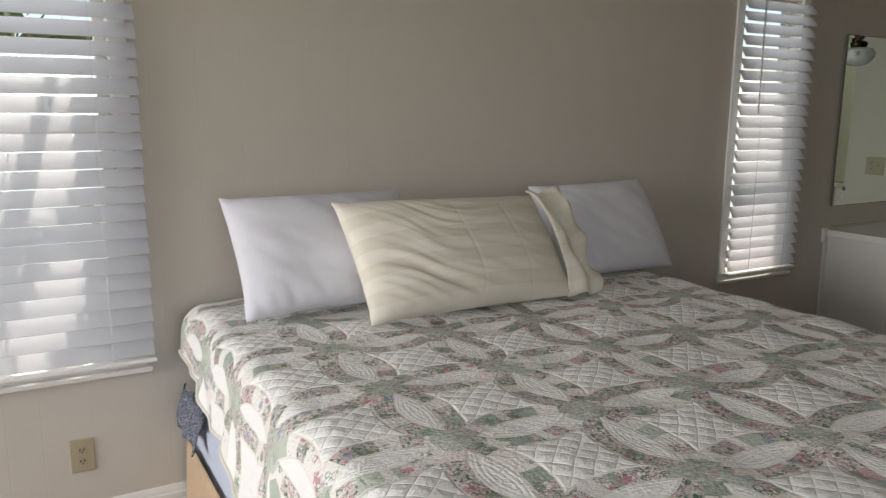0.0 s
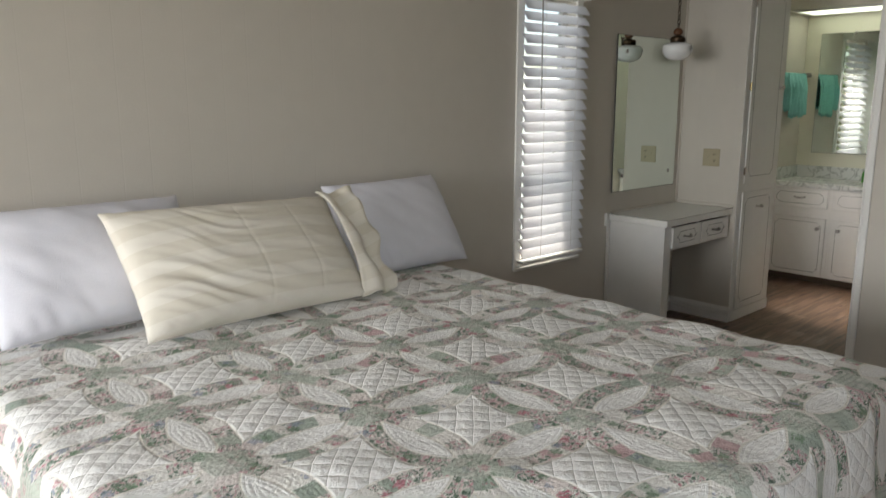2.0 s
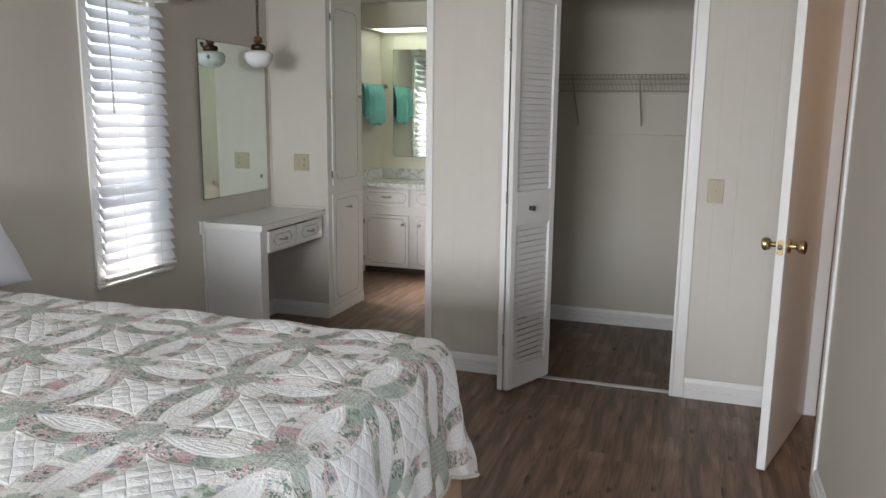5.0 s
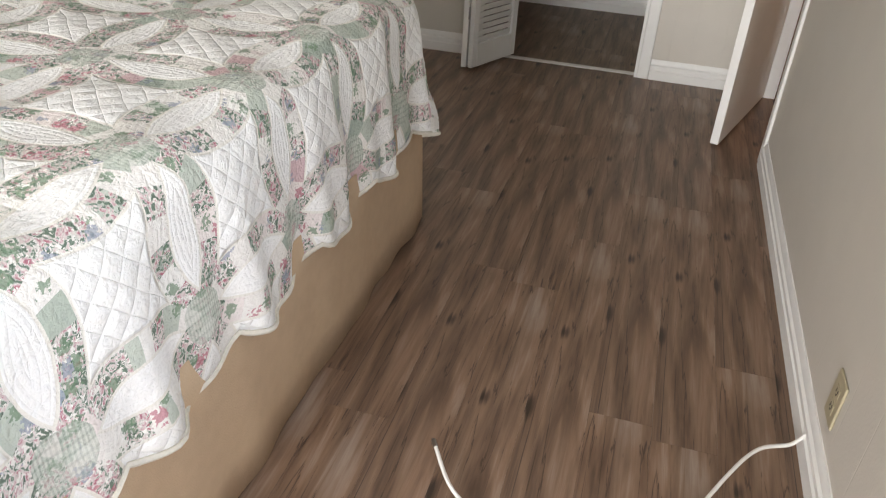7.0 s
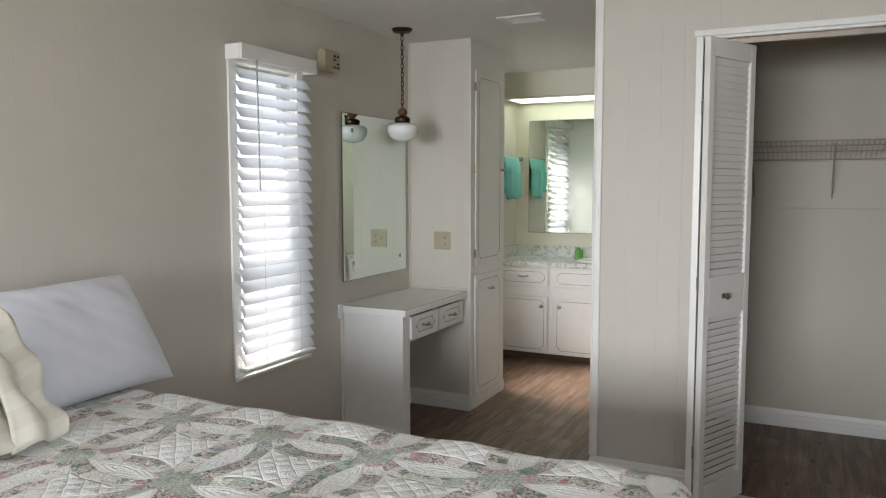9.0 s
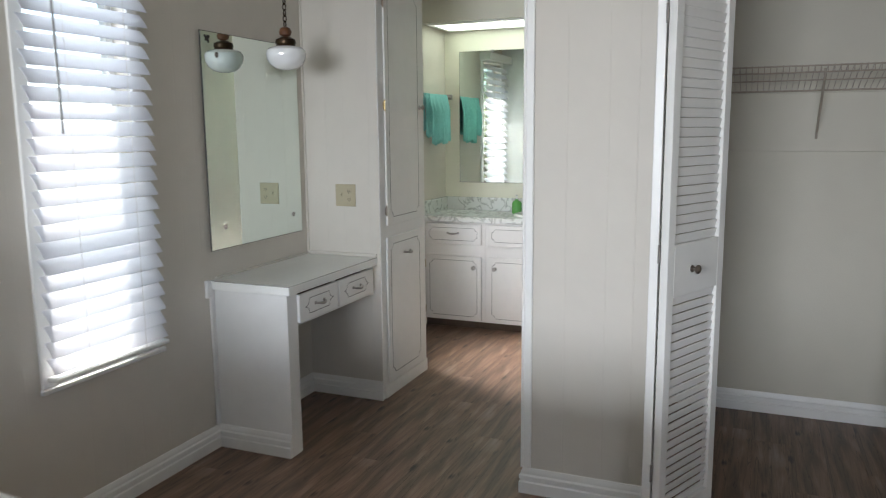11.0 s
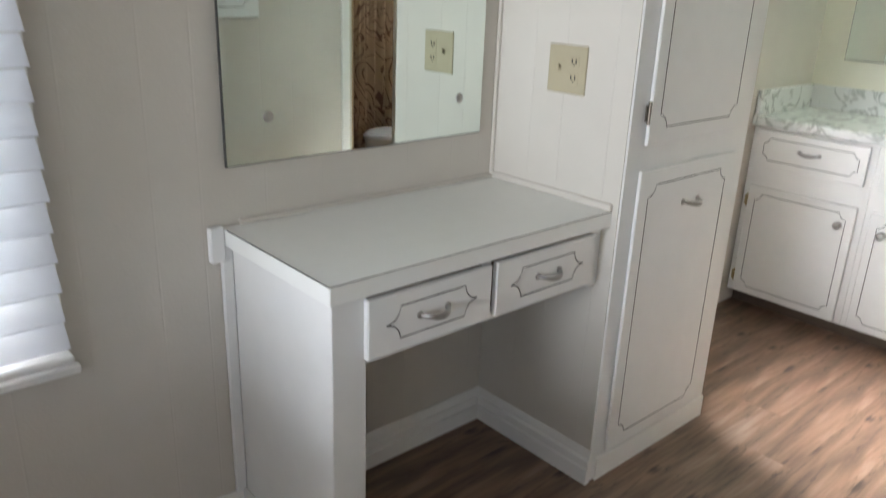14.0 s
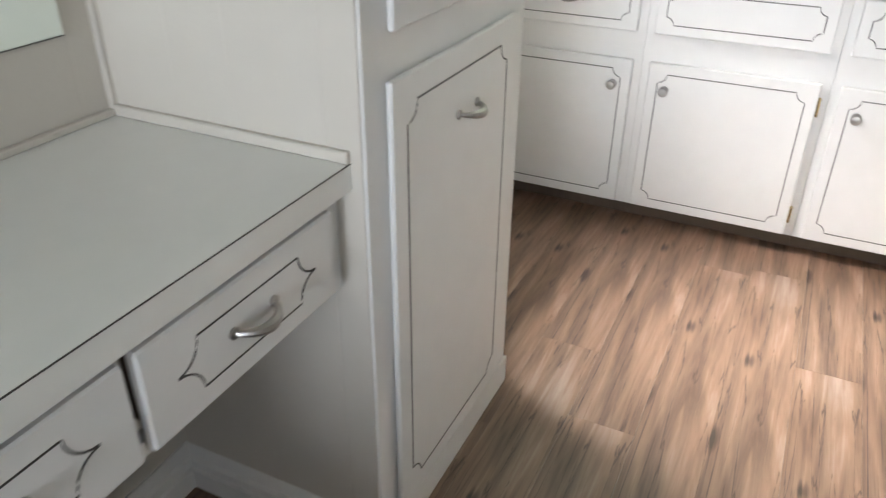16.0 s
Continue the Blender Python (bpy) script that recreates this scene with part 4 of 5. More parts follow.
def pillow(name, label, w, h, thick, m, mat, seed, crease=0.006):
    """A stuffed case: full in the middle, pinched at seams and corners, creased. Lies in its own x (width) and y (height)."""
    bm = bmesh.new()
    uvl = bm.loops.layers.uv.new("UVMap")
    nx, ny = (150, 90) if crease > 0.01 else (80, 56)
    sheets = []
    for side in (1, -1):
        rows = []
        for i in range(nx + 1):
            row = []
            for j in range(ny + 1):
                s, t = i / nx * 2 - 1, j / ny * 2 - 1
                full = (max(0, 1 - abs(s) ** 2.6) * max(0, 1 - abs(t) ** 2.6)) ** 0.55
                x = w / 2 * s * (1 - 0.045 * (1 - t * t) * abs(s) ** 6)
                y = h / 2 * t * (1 - 0.07 * (1 - s * s) * abs(t) ** 6)
                z = side * (thick / 2 * full + 0.003)
                e = min(1.0, 4 * (1 - max(abs(s), abs(t))))
                if crease > 0.01:
                    # long soft folds that slope down towards the open end and flatten out there
                    slope = 0.50 - 0.45 * min(1, max(0, s + 0.55))
                    warp = 0.05 * noise.noise(Vector((x * 4 + seed, y * 4, 1.7)))
                    across = y + slope * x + warp
                    n1 = noise.noise(Vector((x * 2.6 + seed, across * 17, side * 3.1)))
                    n2 = noise.noise(Vector((x * 5.0 + seed, across * 34, side * 5.3 + 4)))
                    z += side * e * (1.7 * crease * (0.5 - 1.6 * abs(n1)) * (0.5 + 0.5 * noise.noise(Vector((x * 3, y * 5, seed + 9)))) - 0.35 * crease * abs(n2))
                    for px in (-0.02, 0.19):
                        z -= side * e * 0.0022 * math.exp(-((x - px + 0.01 * math.sin(y * 14)) / 0.005) ** 2)
                else:
                    q = Vector((x * 5 + seed, y * 9 + x * 5, side * 3.1 + seed))
                    z += e * crease * 2.0 * noise.noise(q) + e * crease * 0.6 * noise.noise(q * 2.3)
                    pinch = math.exp(-((s + 0.55) / 0.4) ** 2 - ((t + 0.85) / 0.25) ** 2)
                    z += side * pinch * 0.012 * noise.noise(Vector((x * 22 + y * 9, y * 4, seed)))
                z += (1 - e) * 0.006 * noise.noise(Vector((x * 20, y * 20, seed)))
                row.append(bm.verts.new(m @ Vector((x, y, z))))
            rows.append(row)
        sheets.append(rows)
        for i in range(nx):
            for j in range(ny):
                f = bm.faces.new((rows[i][j], rows[i + 1][j], rows[i + 1][j + 1], rows[i][j + 1]))
                for lp, (a, c) in zip(f.loops, ((i, j), (i + 1, j), (i + 1, j + 1), (i, j + 1))):
                    lp[uvl].uv = (a / nx * w, c / ny * h)
    a, c = sheets
    ring = [(i, 0) for i in range(nx)] + [(nx, j) for j in range(ny)] + [(i, ny) for i in range(nx, 0, -1)] + [(0, j) for j in range(ny, 0, -1)]
    for k in range(len(ring)):
        p, q = ring[k], ring[(k + 1) % len(ring)]
        bm.faces.new((a[p[0]][p[1]], a[q[0]][q[1]], c[q[0]][q[1]], c[p[0]][p[1]]))
    return tagged(part(name, bm, mat), label, "pillow", "pillows at the head of the bed")


pillow("pillow", "plump white cotton pillow leaning on the wall", 0.66, 0.44, 0.20, pose(1.02, 2.39, 0.985, 54, 0, 2), M_pillow, 1.0)
pillow("pillow", "plump white cotton pillow leaning on the wall", 0.62, 0.44, 0.20, pose(2.297, 2.45, 0.963, 57, 0, 0) @ pose(0, 0, 0, 0, 0, 1), M_pillow, 4.0)
PM = pose(1.43, 2.185, 0.975, 51, 0, 7) @ pose(0, 0, 0, 0, 0, -2.2)
cream = pillow("pillow", "cream striped king-size pillow with a loose flange, leaning on the others", 0.86, 0.44, 0.20, PM, M_cream, 9.0, 0.012)
bm = bmesh.new()
uvl = bm.loops.layers.uv.new("UVMap")
sheet = []
for i in range(15):
    s = i / 14
    sheet.append([])
    for j in range(29):
        t = j / 28 * 2 - 1
        x = 0.385 + 0.17 * s + 0.012 * math.sin(t * 7 + 1) * s
        y = 0.222 * t * (1 + 0.03 * s) + 0.012 * s
        z = 0.062 * (1 - s) * (1 - abs(t) ** 3) + 0.034 * math.sin(s * 7.5 + t * 1.3) * (0.35 + 0.65 * s) + 0.016 * math.sin(t * 9 + s * 3) * s + 0.012
        sheet[-1].append(bm.verts.new(PM @ Vector((x, y, z))))
for i in range(14):
    for j in range(28):
        f = bm.faces.new((sheet[i][j], sheet[i + 1][j], sheet[i + 1][j + 1], sheet[i][j + 1]))
        for lp, (a, c) in zip(f.loops, ((i, j), (i + 1, j), (i + 1, j + 1), (i, j + 1))):
            lp[uvl].uv = (a * 0.015, c * 0.0157)
fl = part("flange", bm, M_cream, cream, "loose creased flange")
fl.modifiers.new("cloth", "SOLIDIFY").thickness = 0.005

# ---- vanity desk ----
VX0, VX1, VY, VTOP = 4.218, 5.045, 2.263, 0.788
van = thing("vanity_desk", (4.63, 2.47, 0), "white painted built-in vanity desk with a laminate top and two drawers", "desk")
top = part("desktop", boxes((VX0, VX1, VY, NORTH - 0.002, VTOP - 0.04, VTOP), bevel=0.002), M_laminate, van, "white laminate desktop")
part("front_seam", boxes((VX0, VX1, VY - 0.0005, VY + 0.0006, VTOP - 0.001, VTOP + 0.0004)), M_seam, top)
part("side_seam", boxes((VX0 - 0.0006, VX0 + 0.001, VY, NORTH - 0.03, VTOP - 0.0016, VTOP + 0.0004)), M_seam, top)
part("side_panel", boxes((VX0 + 0.02, VX0 + 0.04, VY + 0.028, NORTH - 0.002, 0.0, VTOP - 0.0405)), M_cab, van)
part("front_stile", boxes((VX0 + 0.0195, VX0 + 0.100, VY + 0.026, VY + 0.046, 0.0, VTOP - 0.0405), bevel=0.002), M_cab, van)
part("drawer_frame", boxes((VX0 + 0.1005, VX1, VY + 0.028, VY + 0.046, 0.592, 0.612), (4.644, 4.654, VY + 0.028, VY + 0.046, 0.6125, VTOP - 0.0405), (5.004, VX1, VY + 0.028, VY + 0.046, 0.6125, VTOP - 0.0405)), M_cab, van)
part("end_cleat", boxes((VX1 - 0.035, VX1, VY + 0.027, VY + 0.05, 0.585, VTOP - 0.041), bevel=0.002), M_cab, van)
fs = facing_south(0, VY + 0.028, 0)
for u0, u1 in ((4.308, 4.642), (4.656, 5.002)):
    d = panel_front("drawer", van, fs, u0, u1, 0.606, 0.735, "plaque")
    # dark colour puts shade into the gap above the drawer
    part("drawer_box", boxes((u0 + 0.022, u1 - 0.022, VY + 0.0295, NORTH - 0.03, 0.616, 0.715)), M_gap_shade, d, "drawer box coloured dark as shade in the gap")
    pull(d, fs, (u0 + u1) / 2, 0.673, 0.02, 0.075)
part("scribe_strip", boxes((VX0 - 0.008, VX0 + 0.0195, NORTH - 0.014, NORTH - 0.002, 0.107, VTOP - 0.0405), bevel=0.003), M_cab, van)
part("end_block", boxes((VX0 - 0.034, VX0 - 0.0005, NORTH - 0.02, NORTH - 0.002, VTOP - 0.075, VTOP + 0.006), bevel=0.003), M_cab, van)

# ---- tall linen cabinet ----
TX0, TX1, TY = 5.046, 5.625, 2.242
tow = thing("linen_cabinet", (5.34, 2.46, 0), "tall white built-in linen cabinet with routed doors", "cabinet")
part("body", boxes((TX0, TX1, TY, NORTH - 0.002, 0.0, CEIL - 0.002), bevel=0.003), M_cab, tow)
ft = facing_south(0, TY, 0)
up = panel_front("upper_door", tow, ft, 5.104, 5.552, 0.950, 2.205, 0.03, 0.014, 0.042)
knob(up, ft, 5.52, 1.578, 0.02)
for w in (2.10, 1.58, 1.03):
    hinge(up, ft, 5.100, w, 0.012, M_brass if w == 1.58 else M_steel)
lo = panel_front("lower_door", tow, ft, 5.096, 5.552, 0.085, 0.888, 0.03, 0.014, 0.042)
pull(lo, ft, 5.33, 0.782, 0.02, 0.07)
part("side_panel", boxes((TX0 - 0.003, TX0 - 0.0002, TY + 0.004, NORTH - 0.002, 0.0, CEIL - 0.002)), M_wall_y, tow, "off-white panelled side")
part("plinth", boxes((TX0 + 0.02, TX1 - 0.002, TY - 0.008, TY - 0.0005, 0.0, 0.075), bevel=0.003), M_trim, tow)

# ---- mirror above the desk ----
mir = thing("wall_mirror", (4.61, NORTH, 0.923), "frameless rectangular wall mirror with a worn corner", "mirror")
# it hangs a little off the wall at one side
bm = boxes((4.233, 4.982, NORTH - 0.008, NORTH - 0.002, 0.923, 1.885))
bmesh.ops.rotate(bm, verts=bm.verts, cent=(4.982, NORTH - 0.002, 1.4), matrix=Matrix.Rotation(radians(0.8), 3, "Z"))
part("glass", bm, M_mirror, mir)
bm = boxes((4.230, 4.985, NORTH - 0.0045, NORTH - 0.0015, 0.920, 1.888))
bmesh.ops.rotate(bm, verts=bm.verts, cent=(4.982, NORTH - 0.002, 1.4), matrix=Matrix.Rotation(radians(0.8), 3, "Z"))
part("rim", bm, M_seam, mir)
for u, w in ((4.335, 1.79), (4.335, 1.02), (4.90, 1.02), (4.90, 1.79)):
    fm = facing_south(0, NORTH - 0.008 - (4.982 - u) * 0.0140, 0)
    part("screw_cap", lathe(bmesh.new(), [(0.013, 0), (0.011, 0.003), (0.004, 0.0045), (0.004, 0.006), (0, 0.0065)], Matrix.Translation(fm(u, w, 0)) @ pose(0, 0, 0, 90), 14), M_chrome, mir)
part("worn_spot", boxes(*[(4.262 + a, 4.262 + a + e, NORTH - 0.0190, NORTH - 0.0174, 1.845 + c, 1.845 + c + g) for a, c, e, g in ((0, 0, 0.022, 0.02), (0.014, 0.012, 0.016, 0.014), (-0.006, 0.014, 0.012, 0.012), (0.016, -0.008, 0.01, 0.012))]), M_slot, mir, "black worn silvering")

# ---- pendant lamp ----
LX, LY = 4.622, 2.50
lamp = thing("pendant_lamp", (LX, LY, CEIL), "opal glass bowl pendant on a dark bronze chain", "lamp")
part("canopy", lathe(bmesh.new(), [(0.062, CEIL - 0.001), (0.062, CEIL - 0.008), (0.05, CEIL - 0.022), (0.012, CEIL - 0.03), (0.008, CEIL - 0.045)], pose(LX, LY, 0)), M_bronze, lamp)
z, k = CEIL - 0.045, 0
while z > 1.93:
    pts = [(0.0085 * math.cos(a), 0.0165 * math.sin(a)) for a in np.linspace(0, 2 * math.pi, 14, endpoint=False)]
    part("chain_link", tube(bmesh.new(), [(LX + (p if k % 2 else 0), LY + (0 if k % 2 else p), z - 0.013 + q) for p, q in pts], 0.0029, 6, True), M_bronze, lamp)
    z -= 0.0265
    k += 1
part("wooden_ball", lathe(bmesh.new(), [(0.008, 1.935), (0.022, 1.928), (0.030, 1.912), (0.026, 1.897), (0.012, 1.889)], pose(LX, LY, 0)), M_wood_ball, lamp)
part("gallery", lathe(bmesh.new(), [(0.012, 1.889), (0.03, 1.884), (0.045, 1.876), (0.048, 1.862), (0.044, 1.852), (0.046, 1.846), (0.0, 1.845)], pose(LX, LY, 0)), M_bronze, lamp)
part("bowl", lathe(bmesh.new(), [(0.046, 1.8455), (0.074, 1.840), (0.089, 1.828), (0.093, 1.812), (0.089, 1.786), (0.075, 1.762), (0.052, 1.745), (0.022, 1.737), (0.0, 1.736)], pose(LX, LY, 0), 32), M_opal, lamp, "white opal glass bowl")

# ---- small fittings on the bedroom walls ----
fn = facing_south(0, NORTH, 0)
plate("wall_outlet", fn, 0.228, 0.285, "beige double socket on the bedroom wall", ("outlet",))
fw = facing_west(TX0, 0, 0)
plate("wall_outlet", fw, -2.443, 1.113, "beige plate with a switch and a double socket", ("switch", "outlet"))
fc = facing_west(CLOSET_X, 0, 0)
plate("light_switch", fc, 0.295, 1.096, "beige light switch beside the closet", ("switch",))
fso = facing_north(0, SOUTH, 0)
plate("wall_outlet", fso, -1.70, 0.215, "beige double socket low on the wall", ("outlet",))
ch = thing("smoke_alarm", (4.10, NORTH, 2.15), "yellowed beige alarm box with a slotted grille", "alarm")
part("case", boxes((4.020, 4.185, NORTH - 0.05, NORTH - 0.001, 2.09, 2.205), bevel=0.012), M_beige, ch)
for r in range(4):
    for c in range(2):
        if (r + c) % 2 == 0 or r % 3 == 0:
            part("grille_slot", boxes((4.108 + c * 0.032, 4.131 + c * 0.032, NORTH - 0.0515, NORTH - 0.0495, 2.11 + r * 0.02, 2.12 + r * 0.02)), M_slot, ch)

# ---- closet ----
cl = thing("closet_frame", (CLOSET_X, 0.31, 0), "white casing round the closet opening", "trim", kind="structure")
part("jamb", boxes((CLOSET_X - 0.012, CLOSET_X + 0.102, -0.151, -0.135, 0, 2.135), bevel=0.002), M_trim, cl)
part("jamb", boxes((CLOSET_X - 0.012, CLOSET_X + 0.102, 0.742, 0.757, 0, 2.135), bevel=0.002), M_trim, cl)
part("head_jamb", boxes((CLOSET_X - 0.012, CLOSET_X + 0.102, -0.15, 0.755, 2.1355, 2.15), bevel=0.002), M_trim, cl)
part("casing", boxes((CLOSET_X - 0.014, CLOSET_X - 0.001, -0.208, -0.152, 0, 2.18), bevel=0.003), M_trim, cl)
part("casing", boxes((CLOSET_X - 0.014, CLOSET_X - 0.001, -0.1515, 0.785, 2.151, 2.18), bevel=0.003), M_trim, cl)
part("track", boxes((CLOSET_X + 0.025, CLOSET_X + 0.055, -0.134, 0.741, 2.112, 2.1345)), M_steel, cl)
part("threshold", boxes((CLOSET_X + 0.012, CLOSET_X + 0.05, -0.134, 0.741, 0.0025, 0.009), bevel=0.002), M_alu, cl, "bright aluminium threshold strip")

bif = thing("bifold_door", (4.2, 0.68, 0.02), "white louvered bifold closet door, folded open", "door")


def louver_panel(parent, p, q, out):
    """A louvered leaf from plan point p to q; out: the side on which the knob sits."""
    d = Vector((q[0] - p[0], q[1] - p[1], 0))
    L = d.length
    m = Matrix.Translation((*p, 0)) @ pose(0, 0, 0, 0, 0, math.degrees(math.atan2(d.y, d.x)))
    t, st = 0.014, 0.042
    bm = bmesh.new()
    for s in ((0, st, 0.02, 2.10), (L - st, L, 0.02, 2.10), (st, L - st, 0.02, 0.14), (st, L - st, 0.90, 1.075), (st, L - st, 2.02, 2.10)):
        box(bm, s[0], s[1], -t, t, s[2], s[3], 0.002)
    bmesh.ops.transform(bm, matrix=m, verts=bm.verts)
    leaf = part("leaf", bm, M_trim, parent)
    bm = bmesh.new()
    box(bm, st, L - st, -0.0032, 0.0032, -0.0154, 0.0154, 0.002)
    me = finish("louver_slat", bm, M_trim)
    for z0, z1 in ((0.14, 0.90), (1.075, 2.02)):
        n = round((z1 - z0) / 0.0315)
        for k in range(n):
            ob = new("louver_slat", me)
            ob.parent = leaf
            ob.matrix_basis = m @ pose(0, 0, z0 + (k + 0.5) * (z1 - z0) / n, -15 * out)
    return leaf, m, L


louver_panel(bif, (4.362, 0.722), (4.020, 0.722), 1)
leaf, m, L = louver_panel(bif, (4.022, 0.690), (4.362, 0.535), -1)
kb = bmesh.new()
lathe(kb, [(0.013, 0), (0.012, 0.003), (0.006, 0.006), (0.006, 0.014), (0.014, 0.018), (0.015, 0.024), (0.009, 0.029), (0, 0.03)], m @ pose(L * 0.42, -0.014, 0.984, 90), 16)
part("knob", kb, M_steel, leaf, "dark metal knob")
for z in (0.3, 1.05, 1.8):
    part("hinge", tube(bmesh.new(), [(4.013, 0.706, z - 0.03), (4.013, 0.706, z + 0.03)], 0.004, 8), M_chrome, bif)

sh = thing("wire_shelf", (5.43, 0.2, 1.70), "white wire closet shelf on slanting braces", "shelf")
SY0, SY1 = -0.71, 1.14
SZ = 1.715
# the deck slopes down to the wall
for x, zz, r in ((5.262, SZ, 0.0042), (5.262, SZ - 0.028, 0.0042), (5.43, SZ - 0.053, 0.0035), (5.590, SZ - 0.093, 0.0052)):
    part("rail", tube(bmesh.new(), [(x, SY0, zz), (x, SY1, zz)], r, 6), M_wire, sh)
me = finish("shelf_wire", tube(tube(bmesh.new(), [(5.26, 0, SZ + 0.005), (5.588, 0, SZ - 0.088)], 0.0015, 5), [(5.2575, 0, SZ + 0.004), (5.2575, 0, SZ - 0.030)], 0.0021, 5), M_wire)
for k in range(73):
    ob = new("shelf_wire", me)
    ob.parent = sh
    ob.matrix_parent_inverse = sh.matrix_basis.inverted()
    ob.matrix_basis = Matrix.Translation((0, SY0 + 0.012 + k * 0.0254, 0))
for y in (0.595, 0.175, -0.35):
    part("brace", tube(bmesh.new(), [(5.266, y, SZ - 0.012), (5.266, y, SZ - 0.045), (5.562, y, 1.425), (5.569, y, 1.395)], 0.0058, 6), M_wire, sh)
tagged(part("cleat_board", boxes((5.572, 5.599, -0.71, 0.640, 1.335, 1.612), bevel=0.003), M_wall), "off-white painted board on the closet wall", "board")

# ---- entry door standing ajar ----
door = thing("door_1", (4.257, -0.745, 0), "white flush door with brass knobs, standing open", "door", kind="structure")
H, E2 = Vector((4.257, -0.768, 0)), Vector((3.516, -0.532, 0))
ang = math.degrees(math.atan2(E2.y - H.y, E2.x - H.x))
dm = Matrix.Translation(H) @ pose(0, 0, 0, 0, 0, ang)
bm = boxes((0, 0.772, -0.0175, 0.0175, 0.012, 2.035), bevel=0.0015)
bmesh.ops.transform(bm, matrix=dm, verts=bm.verts)
leaf = part("door_leaf", bm, M_trim, door)
for s in (1, -1):
    bm = lathe(bmesh.new(), [(0.031, 0.0176), (0.031, 0.02), (0.027, 0.024), (0.012, 0.028), (0.011, 0.046), (0.022, 0.054), (0.028, 0.066), (0.027, 0.078), (0.018, 0.084), (0, 0.085)], dm @ pose(0.712, 0, 0.958, -90 * s), 20)
    part("door_knob", bm, M_brass, leaf, "polished brass knob")
bm = boxes((0.7715, 0.774, -0.012, 0.012, 0.928, 0.988))
bmesh.ops.transform(bm, matrix=dm, verts=bm.verts)
part("latch_plate", bm, M_brass, leaf)
bm = lathe(bmesh.new(), [(0.010, 0), (0.010, 0.006), (0.006, 0.010), (0, 0.011)], dm @ pose(0.774, 0, 0.958, 0, 90), 12)
part("latch", bm, M_steel, leaf)
for z in (0.25, 1.05, 1.8):
    part("hinge", tube(bmesh.new(), [(4.268, -0.742, z - 0.045), (4.268, -0.742, z + 0.045)], 0.006, 8), M_brass, leaf)
df = thing("door_frame", (3.81, SOUTH, 0), "white door casing and jambs", "trim", kind="structure")
part("jamb", boxes((3.452, 3.4685, SOUTH - 0.115, SOUTH + 0.004, 0, 2.05), bevel=0.002), M_trim, df)
part("jamb", boxes((4.2605, 4.277, SOUTH - 0.115, SOUTH + 0.004, 0, 2.05), bevel=0.002), M_trim, df)
part("head_jamb", boxes((3.469, 4.260, SOUTH - 0.115, SOUTH + 0.004, 2.045, 2.062), bevel=0.002), M_trim, df)
part("casing", boxes((3.397, 3.4515, SOUTH + 0.0005, SOUTH + 0.013, 0, 2.115), bevel=0.003), M_trim, df)
part("casing", boxes((3.452, 4.272, SOUTH + 0.0045, SOUTH + 0.013, 2.063, 2.115), bevel=0.003), M_trim, df)
part("strike_plate", boxes((3.4688, 3.47, SOUTH - 0.06, SOUTH - 0.03, 0.91, 0.98)), M_brass, df)

# ---- bathroom ----
BX, BZ = 6.585, 0.835
cx1 = EAST - 0.002
units = ((2.686, 2.197), (2.197, 1.668), (1.668, 1.242))
for i, (ya, yb) in enumerate(units):
    c = thing("bath_cabinet", ((BX + cx1) / 2, (ya + yb) / 2, 0), "white routed vanity cupboard with a drawer front and a door", "cabinet", "cupboards under the basin")
    part("body", boxes((BX, cx1, yb + 0.0005, ya - 0.0005, 0.065, BZ - 0.041)), M_cab, c)
    # shade under the cupboard is put into this board's dark colour
    part("kick_board", boxes((BX + 0.06, BX + 0.08, yb + 0.0005, ya - 0.0005, 0, 0.0645)), M_gap_shade, c, "recessed kick board coloured dark as shade")
    fb = facing_west(BX, 0, 0)
    w0 = -(ya - (0.03 if i == 0 else 0.025))
    w1 = -(yb + 0.025)
    d = panel_front("drawer_front", c, fb, w0, w1, 0.632, 0.782, 0.022, inset=0.03)
    if i != 1:
        pull(d, fb, (w0 + w1) / 2, 0.715, 0.02, 0.08)
    d = panel_front("door", c, fb, w0, w1, 0.072, 0.548, 0.026, inset=0.032)
    left = i in (1, 2)
    knob(d, fb, (w0 + 0.055) if left else (w1 - 0.055), 0.468, 0.02)
    for w in (0.14, 0.48):
        hinge(d, fb, (w1 + 0.004) if left else (w0 - 0.004), w, 0.012, M_brass)
ctop = thing("bath_counter", (6.9, 1.97, BZ), "white marbled laminate counter with a low splashback", "counter")
part("worktop", boxes((BX - 0.03, cx1, 1.24, NORTH - 0.002, BZ - 0.04, BZ), bevel=0.003), M_marble, ctop)
part("splashback", boxes((cx1 - 0.018, cx1, 1.24, NORTH - 0.021, BZ + 0.0005, BZ + 0.10), bevel=0.002), M_marble, ctop)
part("splashback", boxes((BX - 0.02, cx1, NORTH - 0.0205, NORTH - 0.002, BZ + 0.0005, BZ + 0.10), bevel=0.002), M_marble, ctop)
bs = thing("wash_basin", (6.80, 1.80, BZ), "white oval basin set into the counter", "basin")
bm = lathe(bmesh.new(), [(0.225, 0.001), (0.225, 0.012), (0.21, 0.018), (0.195, 0.014), (0.17, 0.006), (0.05, 0.003), (0, 0.0025)], pose(6.80, 1.80, BZ) @ Matrix.Diagonal((0.85, 1.1, 1, 1)), 36)
part("bowl", bm, M_ceramic, bs)
fa = thing("basin_tap", (6.96, 1.80, BZ), "chrome basin mixer tap", "tap")
